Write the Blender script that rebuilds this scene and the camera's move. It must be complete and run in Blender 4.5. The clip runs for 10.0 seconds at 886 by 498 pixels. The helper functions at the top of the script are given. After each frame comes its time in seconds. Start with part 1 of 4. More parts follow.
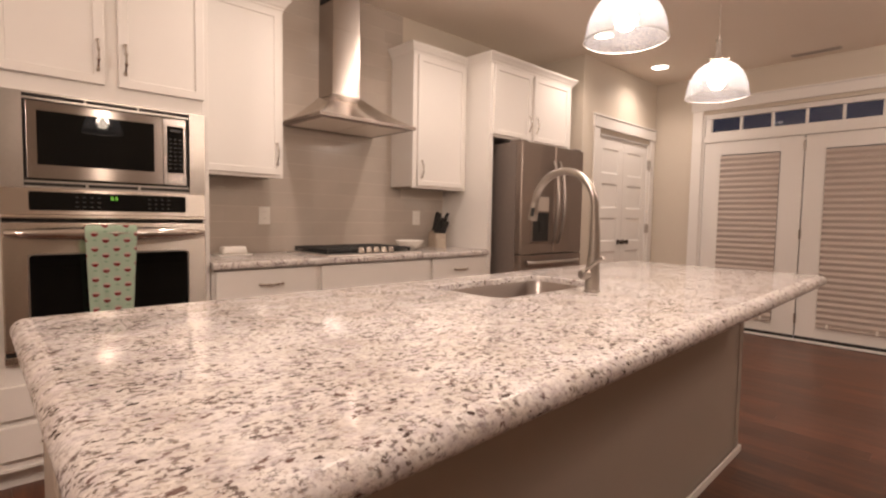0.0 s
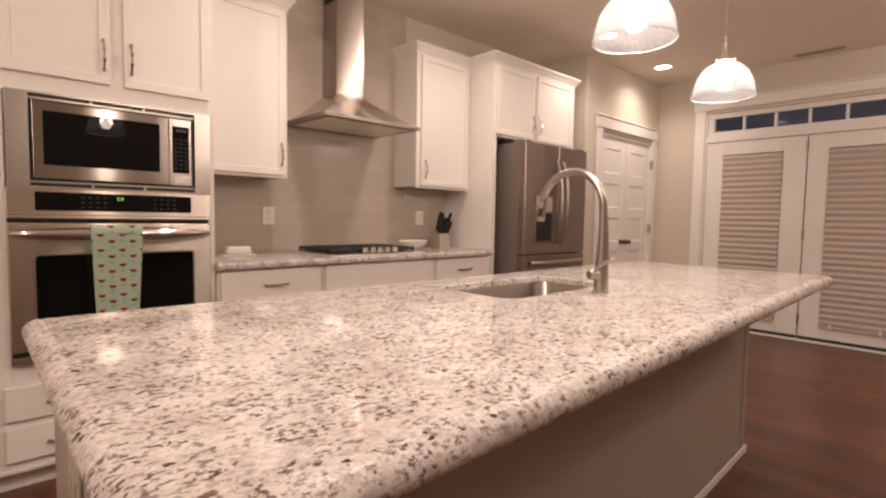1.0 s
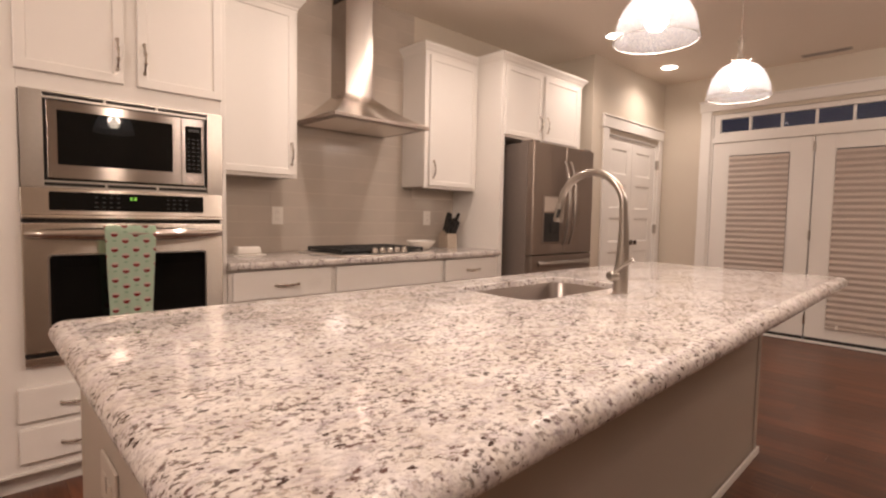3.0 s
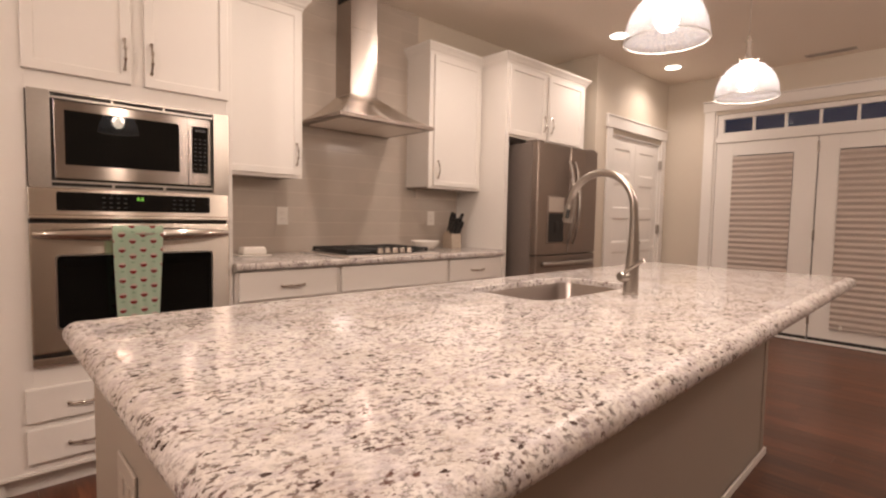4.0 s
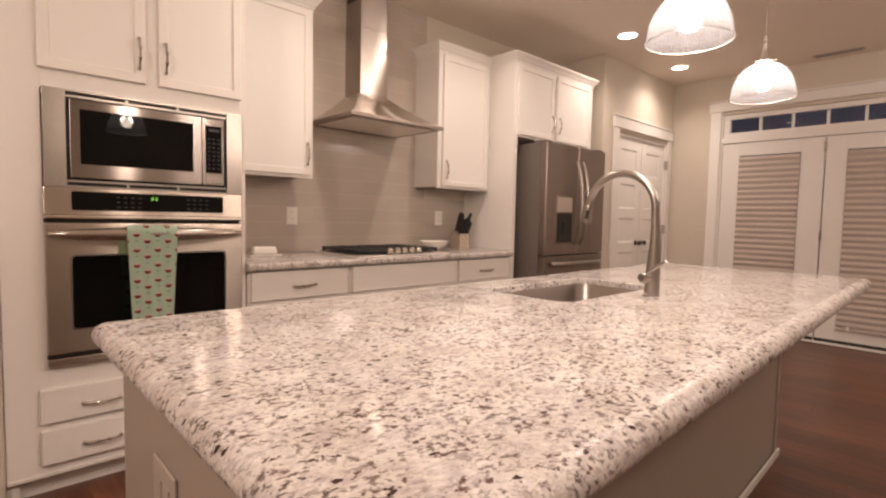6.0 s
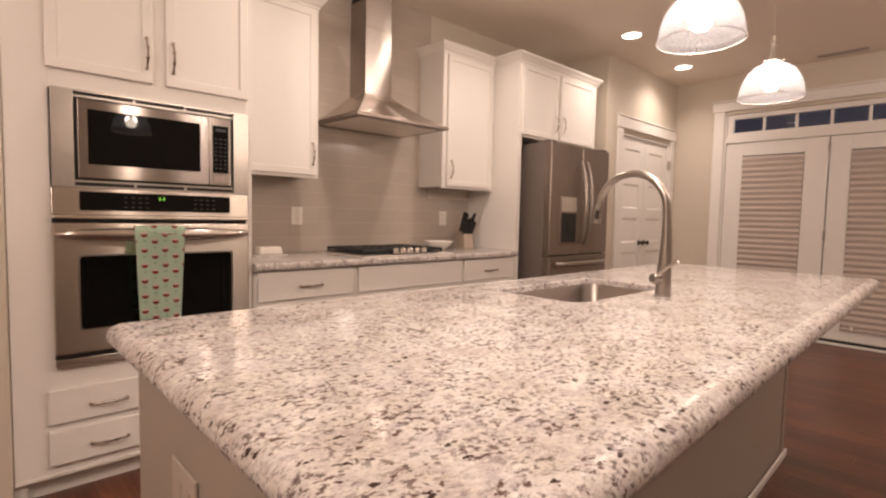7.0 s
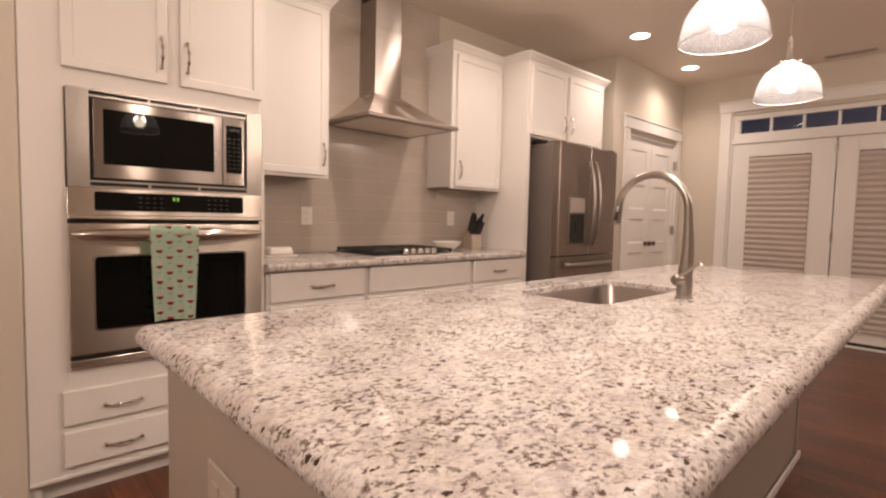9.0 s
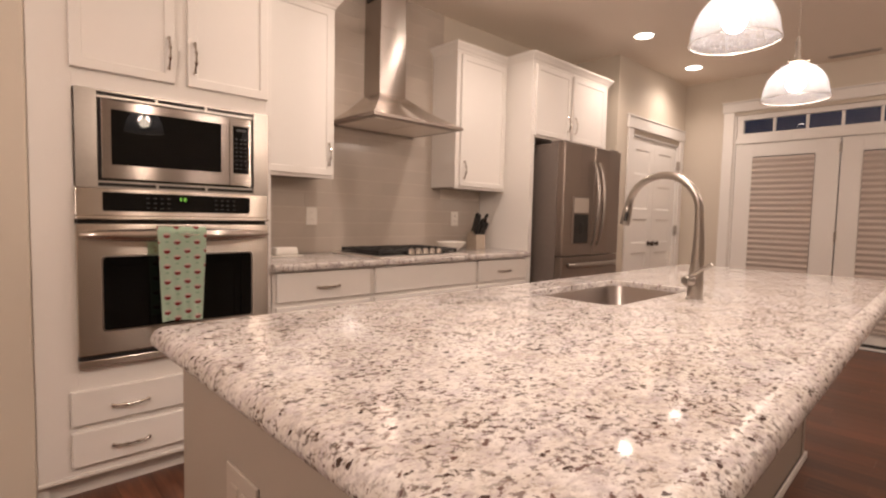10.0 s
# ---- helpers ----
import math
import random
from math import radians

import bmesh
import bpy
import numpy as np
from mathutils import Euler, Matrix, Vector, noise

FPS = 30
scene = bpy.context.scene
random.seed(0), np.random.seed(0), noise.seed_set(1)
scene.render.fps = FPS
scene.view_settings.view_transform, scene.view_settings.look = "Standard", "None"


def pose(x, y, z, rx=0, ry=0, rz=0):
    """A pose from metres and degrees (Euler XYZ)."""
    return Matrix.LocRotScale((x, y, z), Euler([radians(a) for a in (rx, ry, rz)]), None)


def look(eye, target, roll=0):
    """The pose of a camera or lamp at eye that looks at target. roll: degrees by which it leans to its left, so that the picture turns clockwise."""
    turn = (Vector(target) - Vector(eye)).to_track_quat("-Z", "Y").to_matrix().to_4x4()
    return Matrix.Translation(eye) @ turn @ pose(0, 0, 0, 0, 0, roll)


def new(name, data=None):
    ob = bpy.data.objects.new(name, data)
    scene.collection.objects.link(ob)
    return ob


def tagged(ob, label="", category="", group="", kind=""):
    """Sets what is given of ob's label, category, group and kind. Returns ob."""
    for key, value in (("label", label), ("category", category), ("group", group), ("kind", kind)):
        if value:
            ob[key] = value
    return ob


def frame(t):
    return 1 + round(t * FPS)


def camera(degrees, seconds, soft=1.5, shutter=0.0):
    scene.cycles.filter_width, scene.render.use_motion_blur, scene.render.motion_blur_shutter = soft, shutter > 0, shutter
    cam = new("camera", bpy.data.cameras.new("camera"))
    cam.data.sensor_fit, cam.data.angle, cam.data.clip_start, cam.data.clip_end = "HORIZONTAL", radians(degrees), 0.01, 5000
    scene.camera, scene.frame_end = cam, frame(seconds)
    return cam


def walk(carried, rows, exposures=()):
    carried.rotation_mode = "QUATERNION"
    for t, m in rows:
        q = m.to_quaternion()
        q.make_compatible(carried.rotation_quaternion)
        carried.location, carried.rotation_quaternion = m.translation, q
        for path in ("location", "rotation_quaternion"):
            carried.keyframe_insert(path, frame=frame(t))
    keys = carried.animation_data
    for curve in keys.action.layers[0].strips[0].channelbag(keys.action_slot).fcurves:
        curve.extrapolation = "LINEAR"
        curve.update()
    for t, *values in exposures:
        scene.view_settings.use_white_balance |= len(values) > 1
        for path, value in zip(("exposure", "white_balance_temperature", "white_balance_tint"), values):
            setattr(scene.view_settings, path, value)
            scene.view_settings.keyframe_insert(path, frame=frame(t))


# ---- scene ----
cam = camera(82.5, 10.0, soft=2.3)
PATH = [
    (0, (0.367, 0.449, 1.145), (1.731, 1.906, 1.021), 1.0),
    (0.5, (0.357, 0.457, 1.144), (1.722, 1.914, 1.021), 1.0),
    (1, (0.349, 0.469, 1.147), (1.713, 1.926, 1.022), 1.0),
    (1.5, (0.336, 0.481, 1.147), (1.702, 1.936, 1.022), 1.0),
    (2, (0.325, 0.494, 1.15), (1.691, 1.949, 1.023), 1.1),
    (2.5, (0.316, 0.506, 1.149), (1.682, 1.962, 1.023), 1.1),
    (4, (0.288, 0.541, 1.15), (1.652, 1.998, 1.024), 1.1),
    (4.5, (0.275, 0.554, 1.151), (1.64, 2.01, 1.024), 1.1),
    (5, (0.263, 0.569, 1.152), (1.629, 2.024, 1.024), 1.2),
    (5.5, (0.254, 0.58, 1.151), (1.619, 2.036, 1.024), 1.2),
    (7, (0.222, 0.618, 1.152), (1.587, 2.074, 1.024), 1.2),
    (7.5, (0.212, 0.63, 1.153), (1.578, 2.086, 1.025), 1.3),
    (8, (0.2, 0.643, 1.157), (1.566, 2.098, 1.027), 1.3),
    (8.5, (0.191, 0.654, 1.155), (1.556, 2.11, 1.026), 1.3),
    (9, (0.18, 0.668, 1.154), (1.545, 2.124, 1.026), 1.3),
    (9.5, (0.17, 0.68, 1.156), (1.535, 2.136, 1.027), 1.3),
    (10, (0.158, 0.692, 1.156), (1.523, 2.148, 1.027), 1.3),
]
walk(cam, [(t, look(eye, target, roll)) for t, eye, target, roll in PATH])

# ---- world and lamps ----
world = bpy.data.worlds.new("dusk")
world.use_nodes = True
world.node_tree.nodes["Background"].inputs[0].default_value = (0.20, 0.24, 0.42, 1)
world.node_tree.nodes["Background"].inputs[1].default_value = 0.085
scene.world = world
scene.view_settings.exposure = 0.10

CEIL = 2.72
WARM = (1.0, 0.805, 0.702)
PENDANTS = [(1.084, 1.24, 1.710), (1.890, 1.253, 1.713), (2.780, 1.285, 1.699)]
CANS = [(1.70, 2.69), (2.935, 2.72), (4.36, 2.75), (5.56, 2.80)]
# fill lights added out of view, behind the island: place, height, watts
FILL_DOMES = [(-1.3, 0.9, 2.56, 96.0), (2.1, -0.45, 2.56, 33.0), (4.9, -0.7, 2.56, 52.0)]
PENDANT_WATTS = 15.5
CAN_WATTS = 46.0


def lamp(name, kind, where, watts, colour=WARM, radius=0.03):
    data = bpy.data.lights.new(name, kind)
    data.energy, data.color, data.shadow_soft_size = watts, colour, radius
    ob = new(name, data)
    ob.location = where
    return ob


for px, py, rim in PENDANTS:
    lamp("bulb_light", "POINT", (px, py, rim + 0.080), PENDANT_WATTS, radius=0.036)
for px, py in CANS:
    spot = lamp("can_light", "SPOT", (px, py, CEIL - 0.012), CAN_WATTS, radius=0.045)
    spot.data.spot_size, spot.data.spot_blend = radians(148), 0.95
for px, py, pz, watts in FILL_DOMES:
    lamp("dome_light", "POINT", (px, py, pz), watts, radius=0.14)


# ---- materials ----
class Nodes:
    """A small wrapper for building node materials."""

    def __init__(self, name):
        self.m = bpy.data.materials.new(name)
        self.m.use_nodes = True
        self.t = self.m.node_tree
        self.b = self.t.nodes["Principled BSDF"]
        self.out = self.t.nodes["Material Output"]

    def add(self, kind, operation=None):
        n = self.t.nodes.new(kind)
        if operation:
            n.operation = operation
        return n

    def link(self, a, b):
        self.t.links.new(a, b)

    def coords(self, scale=(1, 1, 1), space="Object"):
        tc = self.add("ShaderNodeTexCoord")
        mp = self.add("ShaderNodeMapping")
        mp.inputs["Scale"].default_value = scale
        self.link(tc.outputs[space], mp.inputs["Vector"])
        return mp.outputs["Vector"]

    def noise(self, vec, scale, detail=4, rough=0.55, distort=0.0):
        n = self.add("ShaderNodeTexNoise")
        n.inputs["Scale"].default_value, n.inputs["Detail"].default_value = scale, detail
        n.inputs["Roughness"].default_value, n.inputs["Distortion"].default_value = rough, distort
        self.link(vec, n.inputs["Vector"])
        return n.outputs["Fac"]

    def ramp(self, fac, *stops):
        n = self.add("ShaderNodeValToRGB")
        while len(n.color_ramp.elements) < len(stops):
            n.color_ramp.elements.new(0.5)
        for e, (p, c) in zip(n.color_ramp.elements, stops):
            e.position, e.color = p, (*c, 1) if len(c) == 3 else c
        self.link(fac, n.inputs["Fac"])
        return n.outputs["Color"]

    def mix(self, fac, a, b, mode="MIX"):
        n = self.add("ShaderNodeMix")
        n.data_type, n.blend_type = "RGBA", mode
        for sock, v in ((n.inputs[0], fac), (n.inputs[6], a), (n.inputs[7], b)):
            if hasattr(v, "links"):
                self.link(v, sock)
            elif isinstance(v, (int, float)):
                sock.default_value = v
            else:
                sock.default_value = (*v, 1)
        return n.outputs[2]

    def math(self, op, a, b=0.0, clamp=False):
        n = self.add("ShaderNodeMath", op)
        n.use_clamp = clamp
        for sock, v in zip(n.inputs, (a, b)):
            if isinstance(v, (int, float)):
                sock.default_value = v
            else:
                self.link(v, sock)
        return n.outputs[0]

    def bump(self, height, strength, distance=0.001):
        n = self.add("ShaderNodeBump")
        n.inputs["Strength"].default_value, n.inputs["Distance"].default_value = strength, distance
        self.link(height, n.inputs["Height"])
        self.link(n.outputs["Normal"], self.b.inputs["Normal"])

    def set(self, colour=None, rough=None, metal=None, **more):
        for key, v in (("Base Color", colour), ("Roughness", rough), ("Metallic", metal), *more.items()):
            if v is None:
                continue
            sock = self.b.inputs[key.replace("_", " ")]
            if hasattr(v, "links"):
                self.link(v, sock)
            elif isinstance(v, (int, float)):
                sock.default_value = v
            else:
                sock.default_value = (*v, 1)
        return self.m


def painted(name, rgb, rough=0.45, vary=0.06, grain=60.0, bump=0.12, orange=0.0008):
    """Paint on wood or plaster, with faint unevenness at two scales."""
    n = Nodes(name)
    v = n.coords()
    big, small = n.noise(v, 1.7, 3), n.noise(v, grain, 3)
    dark = tuple(c * (1 - vary) for c in rgb)
    light = tuple(min(1, c * (1 + vary)) for c in rgb)
    col = n.mix(n.math("MULTIPLY", small, 0.25), n.mix(big, dark, light), tuple(c * 0.93 for c in rgb))
    n.bump(n.noise(v, grain * 4, 2), bump, orange)
    rr = n.math("ADD", n.math("MULTIPLY", big, 0.14), rough - 0.07)
    return n.set(col, rr)


def metal(name, rgb, rough=0.3, brush=(1, 40, 40), streak=0.08, bump=0.02, aniso=0.0):
    """Brushed metal; brush stretches the grain along the axis with the small number."""
    n = Nodes(name)
    v = n.coords(brush)
    g = n.noise(v, 9, 3)
    if aniso:
        tan = n.add("ShaderNodeTangent")
        tan.direction_type, tan.axis = "RADIAL", "Z"
        n.link(tan.outputs[0], n.b.inputs["Tangent"])
        n.b.inputs["Anisotropic"].default_value = aniso
        n.b.inputs["Anisotropic Rotation"].default_value = 0.25
    smudge = n.noise(n.coords(), 5, 4)
    col = n.mix(g, tuple(c * (1 - streak) for c in rgb), tuple(min(1, c * (1 + streak)) for c in rgb))
    n.bump(g, bump, 0.0006)
    rr = n.math("ADD", n.math("MULTIPLY", smudge, 0.07), n.math("ADD", n.math("MULTIPLY", g, 0.015), rough - 0.04))
    return n.set(col, rr, 1.0)


def plain(name, rgb, rough=0.4, metallic=0.0, grain=40.0, vary=0.1, **more):
    n = Nodes(name)
    f = n.noise(n.coords(), grain, 3)
    col = n.mix(f, tuple(c * (1 - vary) for c in rgb), tuple(min(1, c * (1 + vary)) for c in rgb))
    return n.set(col, n.math("ADD", n.math("MULTIPLY", f, 0.1), rough - 0.05), metallic, **more)


def granite_material(name, gloss):
    n = Nodes(name)
    v = n.coords((0.85, 1.0, 1.0))
    base = n.ramp(n.noise(v, 13, 5, 0.6, 0.3), (0.30, (0.505, 0.455, 0.405)), (0.50, (0.62, 0.58, 0.54)), (0.70, (0.69, 0.66, 0.645)))
    # soft grey and mauve clouds
    cloud = n.ramp(n.noise(v, 42, 5, 0.70, 0.15), (0.47, (0, 0, 0)), (0.60, (1, 1, 1)))
    col = n.mix(n.math("MULTIPLY", cloud, 0.46), base, (0.37, 0.315, 0.35))
    # dark brown and black mineral flecks, in patches
    patch = n.ramp(n.noise(v, 17, 4), (0.40, (0.22, 0.22, 0.22)), (0.56, (1, 1, 1)))
    fleck = n.ramp(n.noise(v, 112, 4, 0.62, 0.25), (0.522, (0, 0, 0)), (0.582, (1, 1, 1)))
    mineral = n.ramp(n.noise(v, 31, 3), (0.42, (0.050, 0.028, 0.018)), (0.62, (0.135, 0.095, 0.088)))
    col = n.mix(n.math("MULTIPLY", n.math("MULTIPLY", fleck, patch), 0.92), col, mineral)
    pepper = n.ramp(n.noise(v, 170, 3, 0.6, 0.1), (0.545, (0, 0, 0)), (0.62, (1, 1, 1)))
    col = n.mix(n.math("MULTIPLY", pepper, 0.42), col, (0.25, 0.175, 0.13))
    v2 = n.coords((0.75, 1.1, 1.0), "Object")
    shift = n.add("ShaderNodeVectorMath", "ADD")
    shift.inputs[1].default_value = (7.3, 2.1, 4.4)
    n.link(v2, shift.inputs[0])
    rust = n.ramp(n.noise(shift.outputs[0], 74, 3, 0.55, 0.1), (0.625, (0, 0, 0)), (0.665, (1, 1, 1)))
    col = n.mix(n.math("MULTIPLY", rust, 0.9), col, (0.095, 0.042, 0.033))
    pale = n.ramp(n.noise(shift.outputs[0], 110, 2, 0.5, 0.3), (0.56, (0, 0, 0)), (0.66, (1, 1, 1)))
    col = n.mix(n.math("MULTIPLY", pale, 0.35), col, (0.85, 0.81, 0.76))
    blotch = n.ramp(n.noise(shift.outputs[0], 34, 4, 0.6, 0.2), (0.640, (0, 0, 0)), (0.700, (1, 1, 1)))
    col = n.mix(n.math("MULTIPLY", blotch, 0.75), col, (0.125, 0.075, 0.085))
    grain = n.add("ShaderNodeTexVoronoi")
    grain.inputs["Scale"].default_value = 58
    n.link(n.coords((0.7, 1.15, 1.0)), grain.inputs["Vector"])
    wob = n.math("ADD", grain.outputs["Distance"], n.math("MULTIPLY", n.noise(v, 130, 4, 0.65), 1.1))
    sep = n.add("ShaderNodeSeparateColor")
    n.link(grain.outputs["Color"], sep.inputs[0])
    chip = n.math("MULTIPLY", n.math("LESS_THAN", wob, 0.80), n.math("GREATER_THAN", sep.outputs[0], 0.84))
    col = n.mix(n.math("MULTIPLY", chip, 0.96), col, (0.040, 0.018, 0.013))
    n.bump(n.noise(v, 200, 2), 0.03, 0.0003)
    return n.set(col, n.math("ADD", n.math("MULTIPLY", cloud, 0.02), gloss), 0.0, Specular_IOR_Level=0.06 if gloss > 0.1 else 0.23)


def wood_floor_material():
    n = Nodes("dark_hardwood")
    info = n.add("ShaderNodeObjectInfo")
    island = n.add("ShaderNodeNewGeometry")
    rnd = n.math("FRACT", n.math("ADD", info.outputs["Random"], island.outputs["Random Per Island"]))
    v = n.coords((10, 0.8, 1))
    off = n.add("ShaderNodeCombineXYZ")
    n.link(n.math("MULTIPLY", rnd, 37.0), off.inputs[1])
    add = n.add("ShaderNodeVectorMath", "ADD")
    n.link(v, add.inputs[0])
    n.link(off.outputs[0], add.inputs[1])
    g = n.noise(add.outputs[0], 4, 6, 0.62, 0.5)
    col = n.ramp(g, (0.28, (0.055, 0.022, 0.012)), (0.5, (0.105, 0.043, 0.024)), (0.72, (0.165, 0.070, 0.039)))
    tint = n.ramp(rnd, (0.0, (0.76, 0.72, 0.70)), (0.5, (1.0, 0.94, 0.91)), (1.0, (1.28, 1.16, 1.09)))
    col = n.mix(1.0, col, tint, "MULTIPLY")
    n.bump(g, 0.16, 0.0008)
    return n.set(col, n.math("ADD", n.math("MULTIPLY", g, 0.16), 0.27), 0.0)


def tile_material():
    n = Nodes("glazed_taupe_tile")
    info = n.add("ShaderNodeObjectInfo")
    v = n.coords()
    f = n.noise(v, 6, 3)
    col = n.mix(f, (0.45, 0.395, 0.34), (0.51, 0.45, 0.39))
    tint = n.ramp(info.outputs["Random"], (0.0, (0.97, 0.97, 0.97)), (1.0, (1.03, 1.03, 1.03)))
    col = n.mix(1.0, col, tint, "MULTIPLY")
    n.bump(n.noise(v, 9, 2), 0.10, 0.0012)
    return n.set(col, 0.13, 0.0, Coat_Weight=0.15, Coat_Roughness=0.06)


def towel_material():
    """Mint cotton with staggered red and cream motifs and green sprigs."""
    n = Nodes("printed_cotton")
    tc = n.add("ShaderNodeTexCoord")
    sep = n.add("ShaderNodeSeparateXYZ")
    n.link(tc.outputs["Object"], sep.inputs[0])
    u = n.math("DIVIDE", n.math("ADD", sep.outputs[0], 0.003), 0.0385)
    col_i = n.math("FLOOR", u)
    fx = n.math("MULTIPLY", n.math("SUBTRACT", n.math("FRACT", u), 0.5), 0.0385)
    w = n.math("ADD", n.math("DIVIDE", sep.outputs[2], 0.063), n.math("MULTIPLY", n.math("FLOORED_MODULO", col_i, 2.0), 0.42))
    fz = n.math("MULTIPLY", n.math("SUBTRACT", n.math("FRACT", w), 0.5), 0.063)

    def blob(dx, dz, r, squash=1.0):
        a = n.math("SUBTRACT", fx, dx)
        b = n.math("MULTIPLY", n.math("SUBTRACT", fz, dz), squash)
        d = n.math("SQRT", n.math("ADD", n.math("MULTIPLY", a, a), n.math("MULTIPLY", b, b)))
        return n.math("LESS_THAN", d, r)

    weave = n.noise(n.coords((1, 1, 1)), 700, 2)
    base = n.mix(n.noise(n.coords(), 20, 3), (0.58, 0.74, 0.57), (0.66, 0.80, 0.65))
    base = n.mix(n.math("MULTIPLY", blob(0.0, -0.022, 0.0075, 2.0), 0.55), base, (0.20, 0.46, 0.27))
    base = n.mix(n.math("MULTIPLY", n.math("MULTIPLY", blob(0.0, 0.004, 0.0135, 1.25), n.math("GREATER_THAN", fz, 0.002)), 0.9), base, (0.86, 0.70, 0.62))
    base = n.mix(n.math("MULTIPLY", blob(0.0, 0.006, 0.0128, 1.0), n.math("LESS_THAN", fz, 0.006)), base, (0.30, 0.028, 0.028))
    n.bump(weave, 0.4, 0.0008)
    return n.set(base, 0.92, 0.0, Sheen_Weight=0.2)


def shade_material():
    """Seeded glass, partly frosted: lets light through and scatters it."""
    n = Nodes("seeded_glass")
    v = n.coords()
    crackle = n.ramp(n.noise(v, 165, 3, 0.65, 0.3), (0.46, (0, 0, 0)), (0.54, (1, 1, 1)))
    trans = n.add("ShaderNodeBsdfTransparent")
    trans.inputs[0].default_value = (0.93, 0.91, 0.88, 1)
    scatter = n.add("ShaderNodeBsdfTranslucent")
    scatter.inputs[0].default_value = (0.17, 0.182, 0.208, 1)
    matte = n.add("ShaderNodeBsdfDiffuse")
    matte.inputs[0].default_value = (0.20, 0.213, 0.240, 1)
    both = n.add("ShaderNodeMixShader")
    both.inputs[0].default_value = 0.40
    n.link(scatter.outputs[0], both.inputs[1])
    n.link(matte.outputs[0], both.inputs[2])
    gloss = n.add("ShaderNodeBsdfGlossy")
    gloss.inputs["Roughness"].default_value = 0.08
    m1, m2 = n.add("ShaderNodeMixShader"), n.add("ShaderNodeMixShader")
    n.link(n.math("ADD", n.math("MULTIPLY", crackle, 0.27), 0.022), m1.inputs[0])
    n.link(trans.outputs[0], m1.inputs[1])
    n.link(both.outputs[0], m1.inputs[2])
    fres = n.add("ShaderNodeFresnel")
    n.link(n.math("MULTIPLY", fres.outputs[0], 0.2), m2.inputs[0])
    n.link(m1.outputs[0], m2.inputs[1])
    n.link(gloss.outputs[0], m2.inputs[2])
    n.link(m2.outputs[0], n.out.inputs["Surface"])
    return n.m


def glow(name, rgb, strength):
    n = Nodes(name)
    return n.set(rgb, 0.5, 0.0, Emission_Color=rgb, Emission_Strength=strength)


WHITE = painted("white_cabinet_paint", (0.80, 0.765, 0.72), 0.38, 0.025, 25, 0.06)
TRIM = painted("white_trim_paint", (0.80, 0.77, 0.73), 0.40, 0.03, 40, 0.08)
WALL = painted("greige_wall_paint", (0.61, 0.545, 0.455), 0.62, 0.035, 45, 0.25)
CEILING = painted("ceiling_paint", (0.86, 0.775, 0.68), 0.75, 0.03, 50, 0.3)
ISLAND = painted("taupe_island_paint", (0.37, 0.315, 0.265), 0.48, 0.05, 40, 0.12)
PLATE = painted("taupe_plate", (0.47, 0.41, 0.355), 0.4, 0.03, 40, 0.05)
DARK_VOID = plain("dark_recess", (0.02, 0.017, 0.015), 0.7)
GRANITE = granite_material("polished_granite", 0.05)
GRANITE_EDGE = granite_material("honed_granite_edge", 0.26)
FLOOR = wood_floor_material()
TILE = tile_material()
GROUT = painted("pale_grout", (0.62, 0.555, 0.485), 0.8, 0.06, 90, 0.3)
STEEL = metal("brushed_steel", (0.65, 0.59, 0.53), 0.25, (1.2, 40, 40), streak=0.05, bump=0.004, aniso=0.95)
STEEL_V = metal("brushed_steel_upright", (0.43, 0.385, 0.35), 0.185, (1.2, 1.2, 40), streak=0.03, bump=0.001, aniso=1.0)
STEEL_FINE = metal("fine_brushed_steel", (0.37, 0.33, 0.30), 0.18, (1.2, 40, 40), streak=0.05, bump=0.003, aniso=0.95)
SINK = metal("sink_steel", (0.43, 0.385, 0.355), 0.30, (1.5, 40, 40))
SLATE = metal("slate_steel", (0.305, 0.255, 0.225), 0.38, (60, 60, 1.2), 0.08)
KNOB = metal("knob_steel", (0.86, 0.82, 0.78), 0.20, (5, 5, 5), 0.03, 0.0)
TRAY = metal("cooktop_steel", (0.84, 0.79, 0.74), 0.45, (1.2, 40, 40), 0.04, 0.004)
CHROME = metal("polished_chrome", (0.62, 0.58, 0.54), 0.12, (5, 5, 5), 0.03, 0.0)
SLATE_SIDE = plain("slate_grey_side", (0.20, 0.165, 0.145), 0.45, 0.3)
SATIN = metal("satin_slate_handle", (0.40, 0.365, 0.335), 0.36, (8, 8, 8), 0.05, 0.01)
PULL = metal("polished_pull", (0.60, 0.56, 0.52), 0.11, (8, 8, 8), 0.06, 0.01)
NICKEL = metal("satin_nickel", (0.43, 0.395, 0.36), 0.30, (8, 8, 8), 0.06, 0.02)
DARKMETAL = plain("dark_bronze", (0.10, 0.08, 0.065), 0.35, 0.8)
BLACK_GLASS = Nodes("black_glass").set((0.003, 0.003, 0.003), 0.022, 0.0, Specular_IOR_Level=0.25)
BLACK = plain("black_plastic", (0.014, 0.013, 0.012), 0.5)
KEYPRINT = plain("grey_key_print", (0.011, 0.011, 0.011), 0.4)
IRON = plain("cast_iron", (0.016, 0.015, 0.014), 0.55, 0.2, 200, 0.3)
CORD = plain("clear_cord", (0.35, 0.31, 0.27), 0.5)
CERAMIC = plain("white_ceramic", (0.82, 0.78, 0.72), 0.18, 0.0, 20, 0.04)
PLASTIC = plain("white_plastic", (0.80, 0.76, 0.70), 0.35, 0.0, 20, 0.03)
